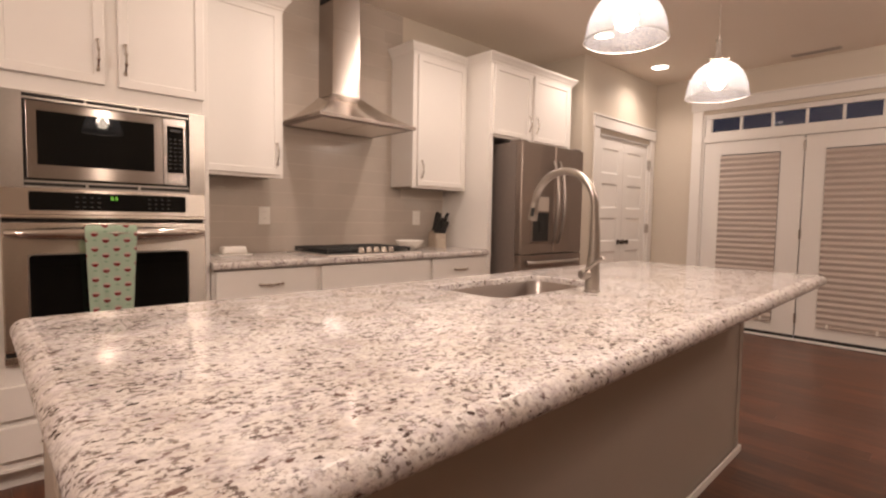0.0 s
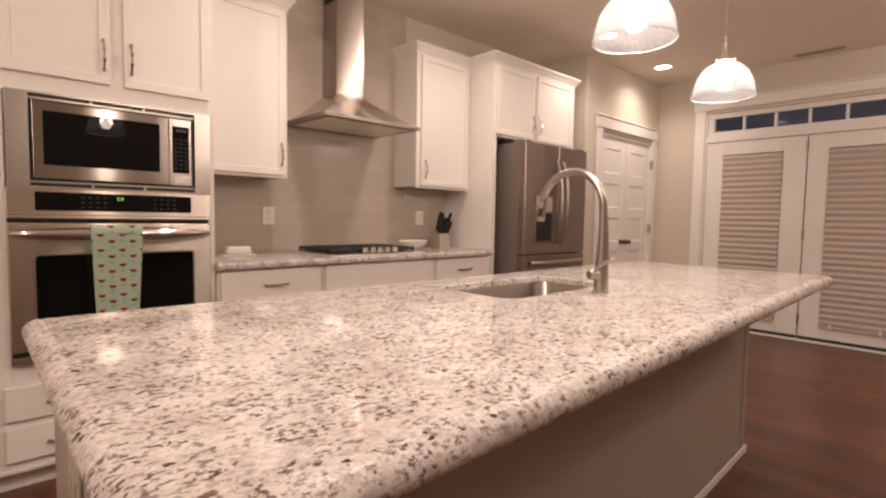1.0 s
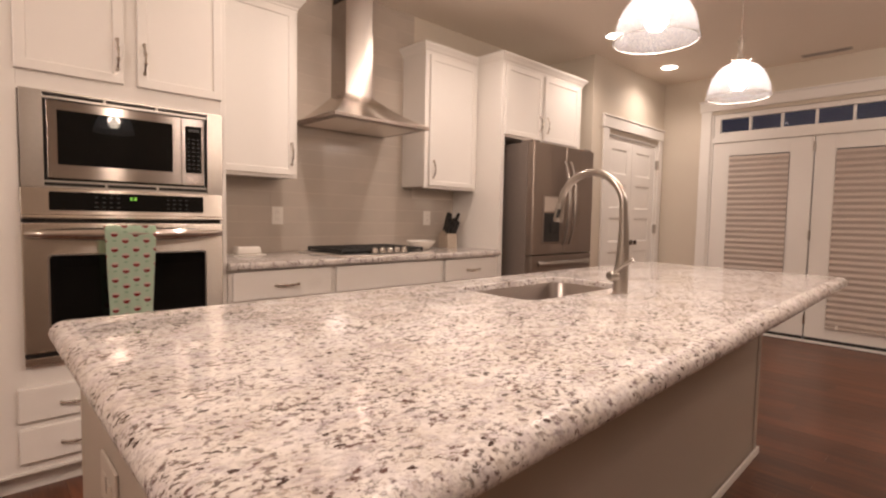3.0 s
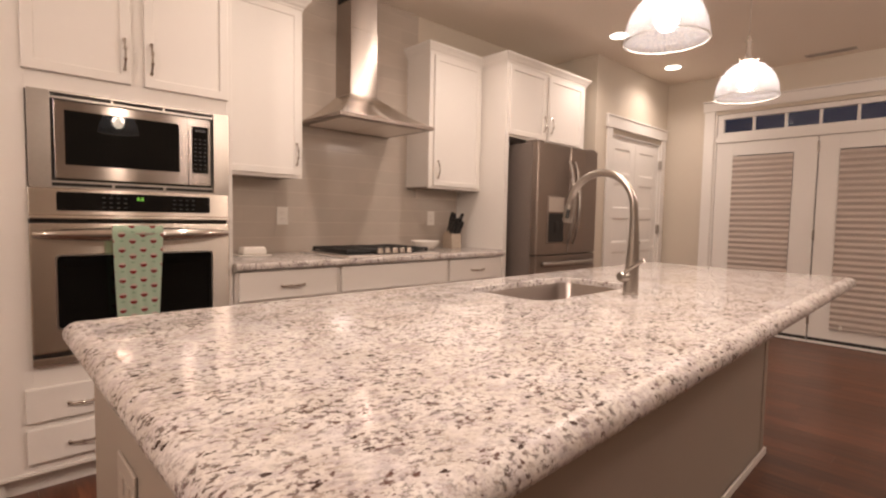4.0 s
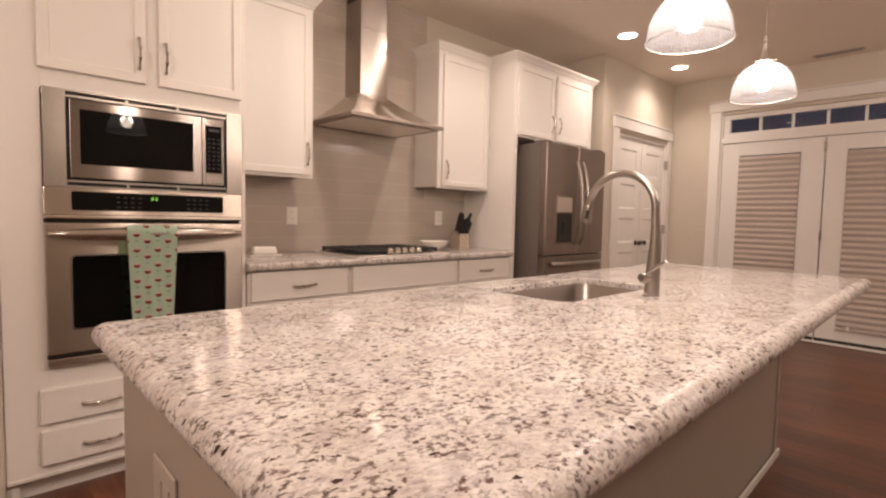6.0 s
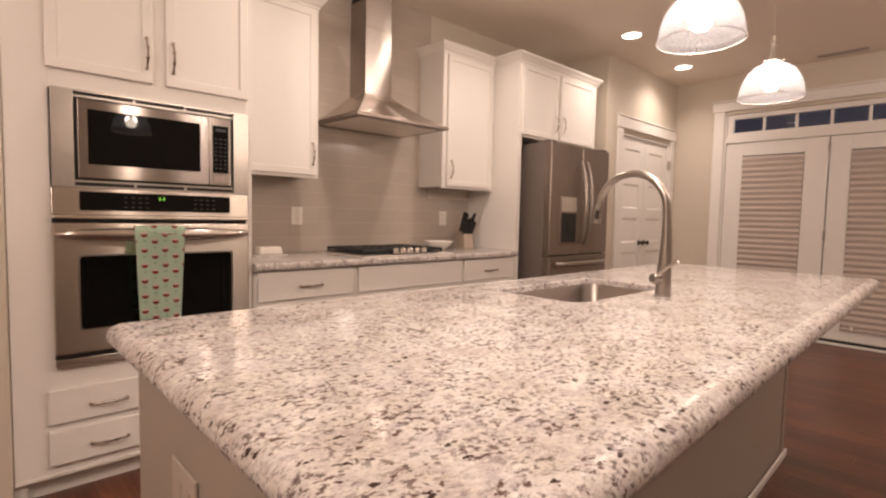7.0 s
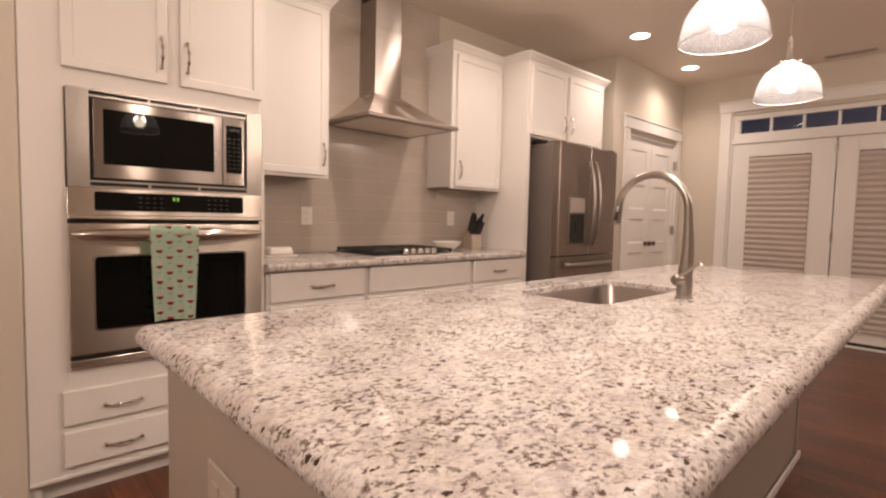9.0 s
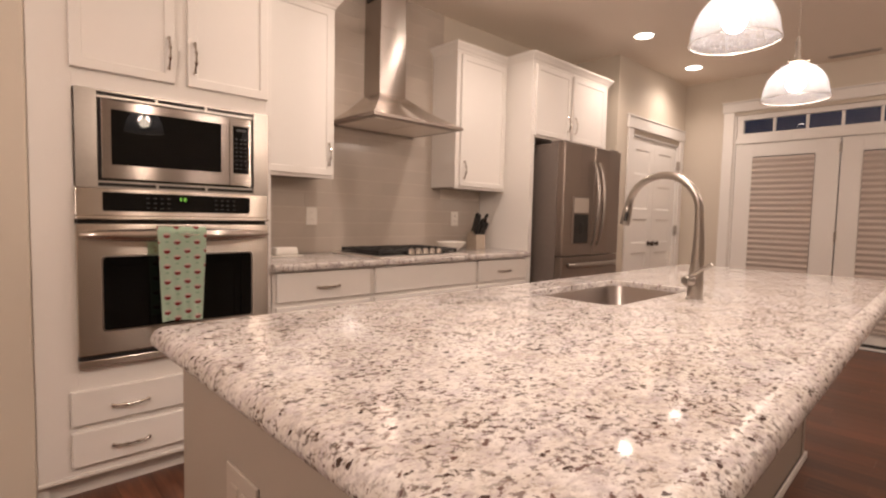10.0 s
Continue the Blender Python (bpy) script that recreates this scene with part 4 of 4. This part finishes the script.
def butter_dish():
    t = thing("butter_dish", (1.50, 3.49, 0.914), "white lidded butter dish on the worktop", "butter dish")
    part("plate", bx(1.405, 1.60, 3.435, 3.545, 0.9145, 0.922, 0.003), CERAMIC, t)
    bm = mesh()
    box(bm, 1.430, 1.578, 3.450, 3.530, 0.9225, 0.968, 0.012, 4)
    for v in bm.verts:
        if v.co.z > 0.95:
            v.co.x = 1.504 + (v.co.x - 1.504) * 0.93
            v.co.y = 3.490 + (v.co.y - 3.490) * 0.90
    part("lid", bm, CERAMIC, t, smooth=True)
    t.location.z += WT - 0.914


butter_dish()


def bowl():
    t = thing("bowl", (2.80, 3.42, 0.914), "shallow white ceramic bowl beside the cooktop", "bowl")
    bm = mesh()
    lathe(bm, [(0.0, 0.004), (0.040, 0.004), (0.044, 0.0), (0.050, 0.002), (0.085, 0.032), (0.112, 0.064), (0.114, 0.067), (0.110, 0.067), (0.080, 0.034), (0.046, 0.010), (0.0, 0.009)], (2.80, 3.42, 0.9145), 40)
    part("bowl_wall", bm, CERAMIC, t, smooth=True)
    t.location.z += WT - 0.914


bowl()


def knife_block():
    t = thing("knife_block", (3.165, 3.47, WT), "wooden knife block filled with black-handled knives", "knife block")
    turn = Matrix.Translation((3.150, 3.50, WT + 0.0005)) @ Matrix.Rotation(radians(-6), 4, "Z")
    bm = mesh()
    extrude(bm, [(-0.070, 0.0), (0.055, 0.0), (0.055, 0.120), (-0.010, 0.150), (-0.062, 0.115)], "x", -0.048, 0.048)
    bmesh.ops.bevel(bm, geom=bm.edges[:], offset=0.003, segments=2, profile=0.5, affect="EDGES")
    bm.transform(turn)
    part("block", bm, BLOCK, t)
    rng = random.Random(8)
    for row, (fy, fz) in enumerate(((-0.048, 0.120), (-0.030, 0.134), (-0.004, 0.142))):
        for k in range(3 if row else 4):
            up = Vector((rng.uniform(-0.16, 0.26), -0.42 + rng.uniform(-0.08, 0.08), 0.88)).normalized()
            l = 0.105 + 0.024 * row + rng.uniform(-0.012, 0.012)
            foot = Vector((-0.036 + 0.072 * k / (2 if row else 3), fy, fz))
            bm = mesh()
            tube(bm, [foot - up * 0.015, foot + up * l * 0.3, foot + up * l * 0.7, foot + up * l], [0.0145, 0.013, 0.0155, 0.011], 8)
            bm.transform(turn)
            part("knife_handle", bm, BLACK, t, "black riveted handle", True)


knife_block()


# ---- the island ----
IX0, IX1, IY0, IY1 = 0.420, 3.190, 0.915, 1.872
SKEW = 0.032
SX0, SX1, SY0, SY1 = 1.478, 2.065, 1.388, 1.712


def skew(thing_, y0, y1, x1):
    """Lets the seating side run slightly out of square with the rest."""
    for ob in thing_.children_recursive:
        base = BASE[ob.name]
        for v in ob.data.vertices:
            x, y = v.co.x + base.x, v.co.y + base.y
            v.co.y += SKEW * (x - x1) * min(1.0, max(0.0, (y1 - y) / (y1 - y0)))


def island():
    t = thing("kitchen_island", (1.85, 1.5, 0), "taupe painted island base with white base moulding", "island")
    x0, x1, y0, y1 = 0.466, 3.150, 1.236, 1.785
    part("end_panel", bx(x0, x0 + 0.02, y0 + 0.001, y1, 0.0, 0.873, 0.001), ISLAND, t)
    part("end_panel", bx(x1 - 0.02, x1, y0 + 0.001, y1, 0.0, 0.873, 0.001), ISLAND, t)
    bm = mesh()
    box(bm, x0 + 0.0005, x1 - 0.0005, y0, y0 + 0.016, 0.0, 0.873)
    part("back_panel", bm, ISLAND, t)
    for x in (x0 - 0.003, x1 - 0.055):
        part("corner_board", bx(x, x + 0.058, y0 - 0.004, y0 - 0.0002, 0.0, 0.873, 0.0012), ISLAND, t)
    bm = mesh()
    box(bm, x0 + 0.021, x1 - 0.021, y1 - 0.02, y1 - 0.001, 0.10, 0.873)
    box(bm, x0 + 0.021, x1 - 0.021, y1 - 0.10, y1 - 0.08, 0.0, 0.099)
    part("front_frame", bm, ISLAND, t)
    for k in range(5):
        a = x0 + 0.03 + k * 0.528
        bm = shaker(-a - 0.518, -a, 0.12, 0.85, 0)
        bm.transform(Matrix.Translation((0, y1 + 0.021, 0)) @ Matrix.Rotation(math.pi, 4, "Z"))
        part("door", bm, ISLAND, t)
    bm = mesh()
    box(bm, x0 - 0.001, x1 + 0.012, y0 - 0.018, y0 - 0.0065, 0.0, 0.036, 0.004)
    part("base_moulding", bm, TRIM, t, "white base moulding")
    bm = mesh()
    box(bm, x0 - 0.014, x0 - 0.0035, y0 - 0.018, y1, 0.0, 0.036, 0.004)
    part("base_moulding", bm, TRIM, t, "white base moulding")
    bm = mesh()
    box(bm, x1 + 0.0035, x1 + 0.014, y0 - 0.006, y1, 0.0, 0.036, 0.004)
    part("base_moulding", bm, TRIM, t, "white base moulding")
    plate = part("outlet_plate", bx(x0 - 0.006, x0 - 0.0005, 1.412, 1.533, 0.658, 0.740, 0.002), PLATE, t)
    for y in (1.451, 1.494):
        part("socket", bx(x0 - 0.0085, x0 - 0.0055, y - 0.014, y + 0.014, 0.682, 0.713, 0.002), PLATE, plate)
    skew(t, y0, 1.38, x1)


island()


def island_top():
    t = thing("island_worktop", (1.86, 1.36, 0.876), "polished cream granite worktop with dark flecks on the island", "worktop")
    outer = rounded(IX0, IX1, IY0, IY1, 0.030, 6)
    inner = rounded(SX0, SX1, SY0, SY1, 0.055, 6)
    # bullnose rings from the underside to the top
    bm = mesh()
    c = Vector(((IX0 + IX1) / 2, (IY0 + IY1) / 2))
    prof = [(0.020, 0.872), (0.008, 0.874), (0.002, 0.881), (0.0, 0.889), (0.002, 0.898), (0.008, 0.906), (0.017, 0.912), (0.030, 0.914), (0.036, 0.914)]
    rings = []
    for inset, z in prof:
        r = max(0.034 - inset, 0.004)
        rings.append([bm.verts.new((x, y, z)) for x, y in rounded(IX0 + inset, IX1 - inset, IY0 + inset, IY1 - inset, r, 6)])
    n = len(outer)

    def skin(bm, pairs):
        for a, b in pairs:
            for i in range(n):
                bm.faces.new((a[i], a[(i + 1) % n], b[(i + 1) % n], b[i]))

    skin(bm, zip(rings, rings[1:]))
    part("bullnose_edge", bm, GRANITE_EDGE, t, "rounded honed edge", True)
    bm = mesh()
    rim = [bm.verts.new((x, y, 0.914)) for x, y in rounded(IX0 + 0.036, IX1 - 0.036, IY0 + 0.036, IY1 - 0.036, 0.004, 6)]
    under = [bm.verts.new((x, y, 0.873)) for x, y in rounded(IX0 + 0.021, IX1 - 0.021, IY0 + 0.021, IY1 - 0.021, 0.013, 6)]
    cut = []
    for g, dz in ((0.008, 0.914), (0.003, 0.914), (0.0, 0.9115), (0.0, 0.892)):
        cut.append([bm.verts.new((x, y, dz)) for x, y in rounded(SX0 - g, SX1 + g, SY0 - g, SY1 + g, 0.055 + g, 6)])
    skin(bm, [(rim, cut[0]), *zip(cut, cut[1:]), (cut[-1], under)])
    part("slab", bm, GRANITE, t, smooth=True)
    skew(t, IY0, SY0 - 0.03, IX1)


island_top()


def sink():
    t = thing("kitchen_sink", ((SX0 + SX1) / 2, (SY0 + SY1) / 2, 0.67), "brushed stainless undermount sink in the island", "sink")
    bm = mesh()
    rings = []
    for g, z, r in ((0.020, 0.8915, 0.07), (0.005, 0.8915, 0.055), (0.003, 0.885, 0.055), (-0.014, 0.69, 0.055), (-0.024, 0.672, 0.05), (-0.045, 0.668, 0.04)):
        rings.append([bm.verts.new((x, y, z)) for x, y in rounded(SX0 - g, SX1 + g, SY0 - g, SY1 + g, r, 6)])
    n = len(rings[0])
    for a, b in zip(rings, rings[1:]):
        for i in range(n):
            bm.faces.new((a[i], a[(i + 1) % n], b[(i + 1) % n], b[i]))
    bm.faces.new(rings[-1])
    part("basin", bm, SINK, t, smooth=True)
    bm = mesh()
    lathe(bm, [(0.0, 0.004), (0.030, 0.004), (0.042, 0.003), (0.044, 0.0), (0.0, 0.0)], ((SX0 + SX1) / 2, (SY0 + SY1) / 2, 0.6685), 20)
    part("drain", bm, NICKEL, t, smooth=True)


sink()


def faucet():
    fx, fy = 1.832, 1.305
    t = thing("faucet", (fx, fy, 0.914), "tall gooseneck pull-down faucet in satin nickel", "faucet")
    bm = mesh()
    lathe(bm, [(0.0, 0.0), (0.0265, 0.0), (0.0265, 0.004), (0.0235, 0.006), (0.0235, 0.052), (0.0225, 0.060), (0.0, 0.060)], (fx, fy, 0.9145), 24)
    part("base", bm, NICKEL, t, smooth=True)
    bm = mesh()
    pts, rad = [], []
    for k in range(9):
        s = k / 8
        pts.append((fx, fy - 0.004 * math.sin(math.pi * s), 0.9745 + 0.215 * s))
        rad.append(0.0225 - 0.0095 * min(1, s * 1.15))
    R = 0.118
    for k in range(1, 22):
        a = math.pi * k / 20 * 0.92
        pts.append((fx, fy + R - R * math.cos(a), 1.1895 + R * math.sin(a) * 1.0))
        rad.append(0.0125)
    tube(bm, pts, rad, 16)
    part("spout", bm, NICKEL, t, smooth=True)
    end = Vector(pts[-1])
    way = (end - Vector(pts[-2])).normalized()
    bm = mesh()
    tube(bm, [end + way * 0.001, end + way * 0.004, end + way * 0.012, end + way * 0.050, end + way * 0.062], [0.0135, 0.0145, 0.0148, 0.0175, 0.0165], 16)
    head = part("spray_head", bm, NICKEL, t, smooth=True)
    bm = mesh()
    tube(bm, [end + way * 0.018 + Vector((-0.013, -0.006, 0)), end + way * 0.048 + Vector((-0.0155, -0.007, 0))], [0.006, 0.0065], 8)
    part("spray_button", bm, BLACK, head)
    bm = mesh()
    tube(bm, [(fx - 0.018, fy + 0.006, 0.972), (fx - 0.040, fy + 0.014, 0.972), (fx - 0.046, fy + 0.016, 0.972)], [0.0175, 0.0175, 0.013], 16)
    part("valve", bm, NICKEL, t, smooth=True)
    bm = mesh()
    tube(bm, [(fx - 0.036, fy + 0.010, 0.978), (fx - 0.040, fy - 0.010, 0.996), (fx - 0.044, fy - 0.045, 1.020), (fx - 0.046, fy - 0.062, 1.030)], [0.007, 0.0055, 0.0055, 0.0065], 10)
    part("lever", bm, NICKEL, t, smooth=True)


faucet()


# ---- ceiling fittings ----
def pendant(px, py, RIM):
    t = thing("pendant_lamp", (px, py, CEIL), "lit pendant lamp with a seeded glass dome shade", "pendant lamp", "island pendants")
    bm = mesh()
    R, H = 0.1245, 0.148
    prof = []
    for k in range(15):
        a = radians(4 + 82 * k / 14)
        prof.append((R * math.cos(a) ** 0.85, RIM + H * math.sin(a)))
    outer = [(R + 0.003, RIM + 0.001), (R + 0.0035, RIM + 0.004)] + prof
    inner = [(max(r - 0.004, 0.006), z - 0.002) for r, z in prof[::-1]] + [(R - 0.001, RIM + 0.001)]
    lathe(bm, outer + inner, (px, py, 0), 48, close=True)
    shade = part("shade", bm, SHADE, t, "seeded glass dome", True)
    bm = mesh()
    lathe(bm, [(R + 0.0038, -0.002), (R + 0.0038, 0.001), (R + 0.001, 0.002), (R - 0.002, 0.001), (R - 0.002, -0.002), (R + 0.001, -0.003)], (px, py, RIM - 0.002), 48, close=True)
    part("rim", bm, FROST, shade, "frosted glass rim", True)
    bm = mesh()
    lathe(bm, [(0.0, 0.163), (0.012, 0.163), (0.034, 0.156), (0.036, 0.149), (0.030, 0.146), (0.0, 0.146)], (px, py, RIM), 24)
    lathe(bm, [(0.0, 0.262), (0.005, 0.260), (0.0075, 0.252), (0.005, 0.244), (0.0065, 0.238), (0.0085, 0.222), (0.0085, 0.190), (0.012, 0.180), (0.014, 0.165), (0.0, 0.165)], (px, py, RIM), 16)
    tube(bm, [(px - 0.014, py + 0.006, RIM + 0.236), (px + 0.014, py - 0.006, RIM + 0.236)], [0.0045, 0.0045], 8)
    part("cap", bm, NICKEL, t, "satin nickel cap", True)
    for k in range(3):
        a = radians(30 + 120 * k)
        bm = mesh()
        tube(bm, [(px + 0.030 * math.cos(a), py + 0.030 * math.sin(a), RIM + 0.155), (px + 0.046 * math.cos(a), py + 0.046 * math.sin(a), RIM + 0.155)], [0.004, 0.005], 8)
        part("thumbscrew", bm, NICKEL, t)
    bm = mesh()
    tube(bm, [(px, py, RIM + 0.261), (px, py, CEIL - 0.022)], 0.0010, 6)
    part("cord", bm, CORD, t)
    bm = mesh()
    lathe(bm, [(0.0, 0.0), (0.060, 0.0), (0.060, -0.010), (0.045, -0.021), (0.010, -0.024), (0.0, -0.024)], (px, py, CEIL - 0.001), 24)
    part("canopy", bm, NICKEL, t, smooth=True)
    bm = mesh()
    tube(bm, [(px, py, RIM + 0.130), (px, py, RIM + 0.100)], 0.014, 12)
    part("socket", bm, PLASTIC, t)
    bm = mesh()
    lathe(bm, [(0.0, -0.030), (0.020, -0.027), (0.033, -0.010), (0.035, 0.003), (0.029, 0.018), (0.014, 0.034), (0.013, 0.040)], (px, py, RIM + 0.060), 20)
    b = part("bulb", bm, BULB, t, "lit frosted bulb", True)
    b.visible_shadow = False


for p in PENDANTS:
    pendant(*p)


def can(cx, cy):
    t = thing("recessed_light", (cx, cy, CEIL), "lit round recessed ceiling light with white trim", "ceiling light", "recessed lights")
    bm = mesh()
    lathe(bm, [(0.076, 0.0), (0.090, 0.0), (0.090, -0.004), (0.076, -0.006)], (cx, cy, CEIL - 0.001), 32, close=True)
    part("trim", bm, TRIM, t, smooth=True)
    bm = mesh()
    lathe(bm, [(0.0, -0.002), (0.0755, -0.002), (0.0755, -0.005), (0.0, -0.005)], (cx, cy, CEIL - 0.0005), 32)
    d = part("lens", bm, CAN_GLOW, t, "glowing frosted lens")
    d.visible_shadow = False


for c in CANS:
    can(*c)


# invented fitting that houses each unseen fill light
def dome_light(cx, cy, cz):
    t = thing("ceiling_dome_light", (cx, cy, CEIL), "unseen dome-shaped ceiling light added as fill", "ceiling light", "dome lights")
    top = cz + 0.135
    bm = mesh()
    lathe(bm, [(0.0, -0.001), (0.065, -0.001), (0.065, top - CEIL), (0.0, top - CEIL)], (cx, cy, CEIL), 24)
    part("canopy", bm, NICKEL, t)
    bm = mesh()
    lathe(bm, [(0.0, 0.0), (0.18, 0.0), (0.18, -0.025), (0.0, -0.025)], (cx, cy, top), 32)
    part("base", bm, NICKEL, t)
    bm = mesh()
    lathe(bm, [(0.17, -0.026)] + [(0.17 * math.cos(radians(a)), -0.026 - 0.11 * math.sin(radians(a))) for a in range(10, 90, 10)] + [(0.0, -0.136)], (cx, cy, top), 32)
    b = part("shade", bm, FILL_GLOW, t, "glowing shade of the added fill light", True)
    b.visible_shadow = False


for c in FILL_DOMES:
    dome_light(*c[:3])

vent = thing("ceiling_vent", (6.05, 1.60, CEIL), "white slotted ceiling air vent", "vent")
part("frame", bx(6.02, 6.10, 1.40, 1.78, CEIL - 0.006, CEIL - 0.001, 0.002), PLATE, vent)
for k in range(3):
    part("slat", bx(6.033 + 0.02 * k, 6.043 + 0.02 * k, 1.42, 1.76, CEIL - 0.012, CEIL - 0.0065), CORD, vent)


# ---- backsplash tiles ----
def tiles():
    th, tl, gap = 0.0985, 0.405, 0.0018
    cache = {}

    def tile(x0, x1, z0, z1):
        w, h = round(x1 - x0, 4), round(z1 - z0, 4)
        if w < 0.01 or h < 0.008:
            return
        if (w, h) not in cache:
            bm = bx(0, w, -0.007, -0.0005, 0, h)
            front = [e for e in bm.edges if all(v.co.y < -0.006 for v in e.verts) and abs(e.verts[0].co.z - e.verts[1].co.z) < 1e-5]
            bmesh.ops.bevel(bm, geom=front, offset=0.0012, segments=2, affect="EDGES")
            cache[w, h] = finish("tile", bm, TILE)
        o = new("tile", cache[w, h])
        o.parent = wall_north
        o.location = (x0, BACK - 0.001, z0)

    z, row = 0.9010, 0
    while z < CEIL - 0.01:
        z1 = min(z + th - gap, CEIL - 0.001)
        end = 3.3645 if z1 < 1.372 else 2.905
        x = 1.2365 - (tl * (0.5 if row % 2 else 0.0)) - 0.12
        while x < end:
            tile(max(x, 1.2365), min(x + tl - 0.0004, end), z, z1)
            x += tl
        z += th
        row += 1
    bm = mesh()
    box(bm, 1.2364, 3.3646, BACK - 0.0066, BACK - 0.0005, 0.9005, 1.372)
    box(bm, 1.2364, 2.906, BACK - 0.0066, BACK - 0.0005, 1.3721, CEIL - 0.0005)
    part("grout", bm, GROUT, wall_north)


tiles()


# ---- floor boards, running along y ----
def floor_boards():
    rng = random.Random(4)
    w = 0.118
    rest = mesh()
    rows = int((DOORWALL - 0.055 - WEST) / w) + 1
    for r in range(rows):
        x0 = WEST + r * w
        x1 = min(x0 + w - 0.0006, DOORWALL - 0.055)
        y = FRONT - rng.random() * 1.0
        while y < 3.7:
            l = 0.5 + rng.random() * 0.9
            a, b = max(y, FRONT), min(y + l - 0.0006, 3.66)
            y += l
            if b - a < 0.02:
                continue
            near = (x0 > 3.1 and b > 0.2 and a < 3.0) or (0.2 < x0 < 1.3 and b > 1.8 and a < 3.2)
            if near:
                bm = bx(x0, x1, a, b, -0.0115, rng.uniform(-0.0003, 0.0))
                top = [e for e in bm.edges if all(v.co.z > -0.005 for v in e.verts)]
                bmesh.ops.bevel(bm, geom=top, offset=0.0010, segments=1, affect="EDGES")
                bm.transform(Matrix.Translation((-x0, -a, 0)))
                o = new("floor_board", finish("floor_board", bm, FLOOR))
                o.parent = floor
                o.location = (x0, a, 0)
            else:
                vs = [rest.verts.new(p) for p in ((x0, a, -0.0115), (x1, a, -0.0115), (x1, b, -0.0115), (x0, b, -0.0115), (x0, a, 0), (x1, a, 0), (x1, b, 0), (x0, b, 0))]
                for q in ((4, 5, 6, 7), (0, 1, 5, 4), (1, 2, 6, 5), (2, 3, 7, 6), (3, 0, 4, 7)):
                    rest.faces.new([vs[i] for i in q])
    o = part("floor_boards", rest, FLOOR, floor)
    tagged(o, kind="stuff")


floor_boards()
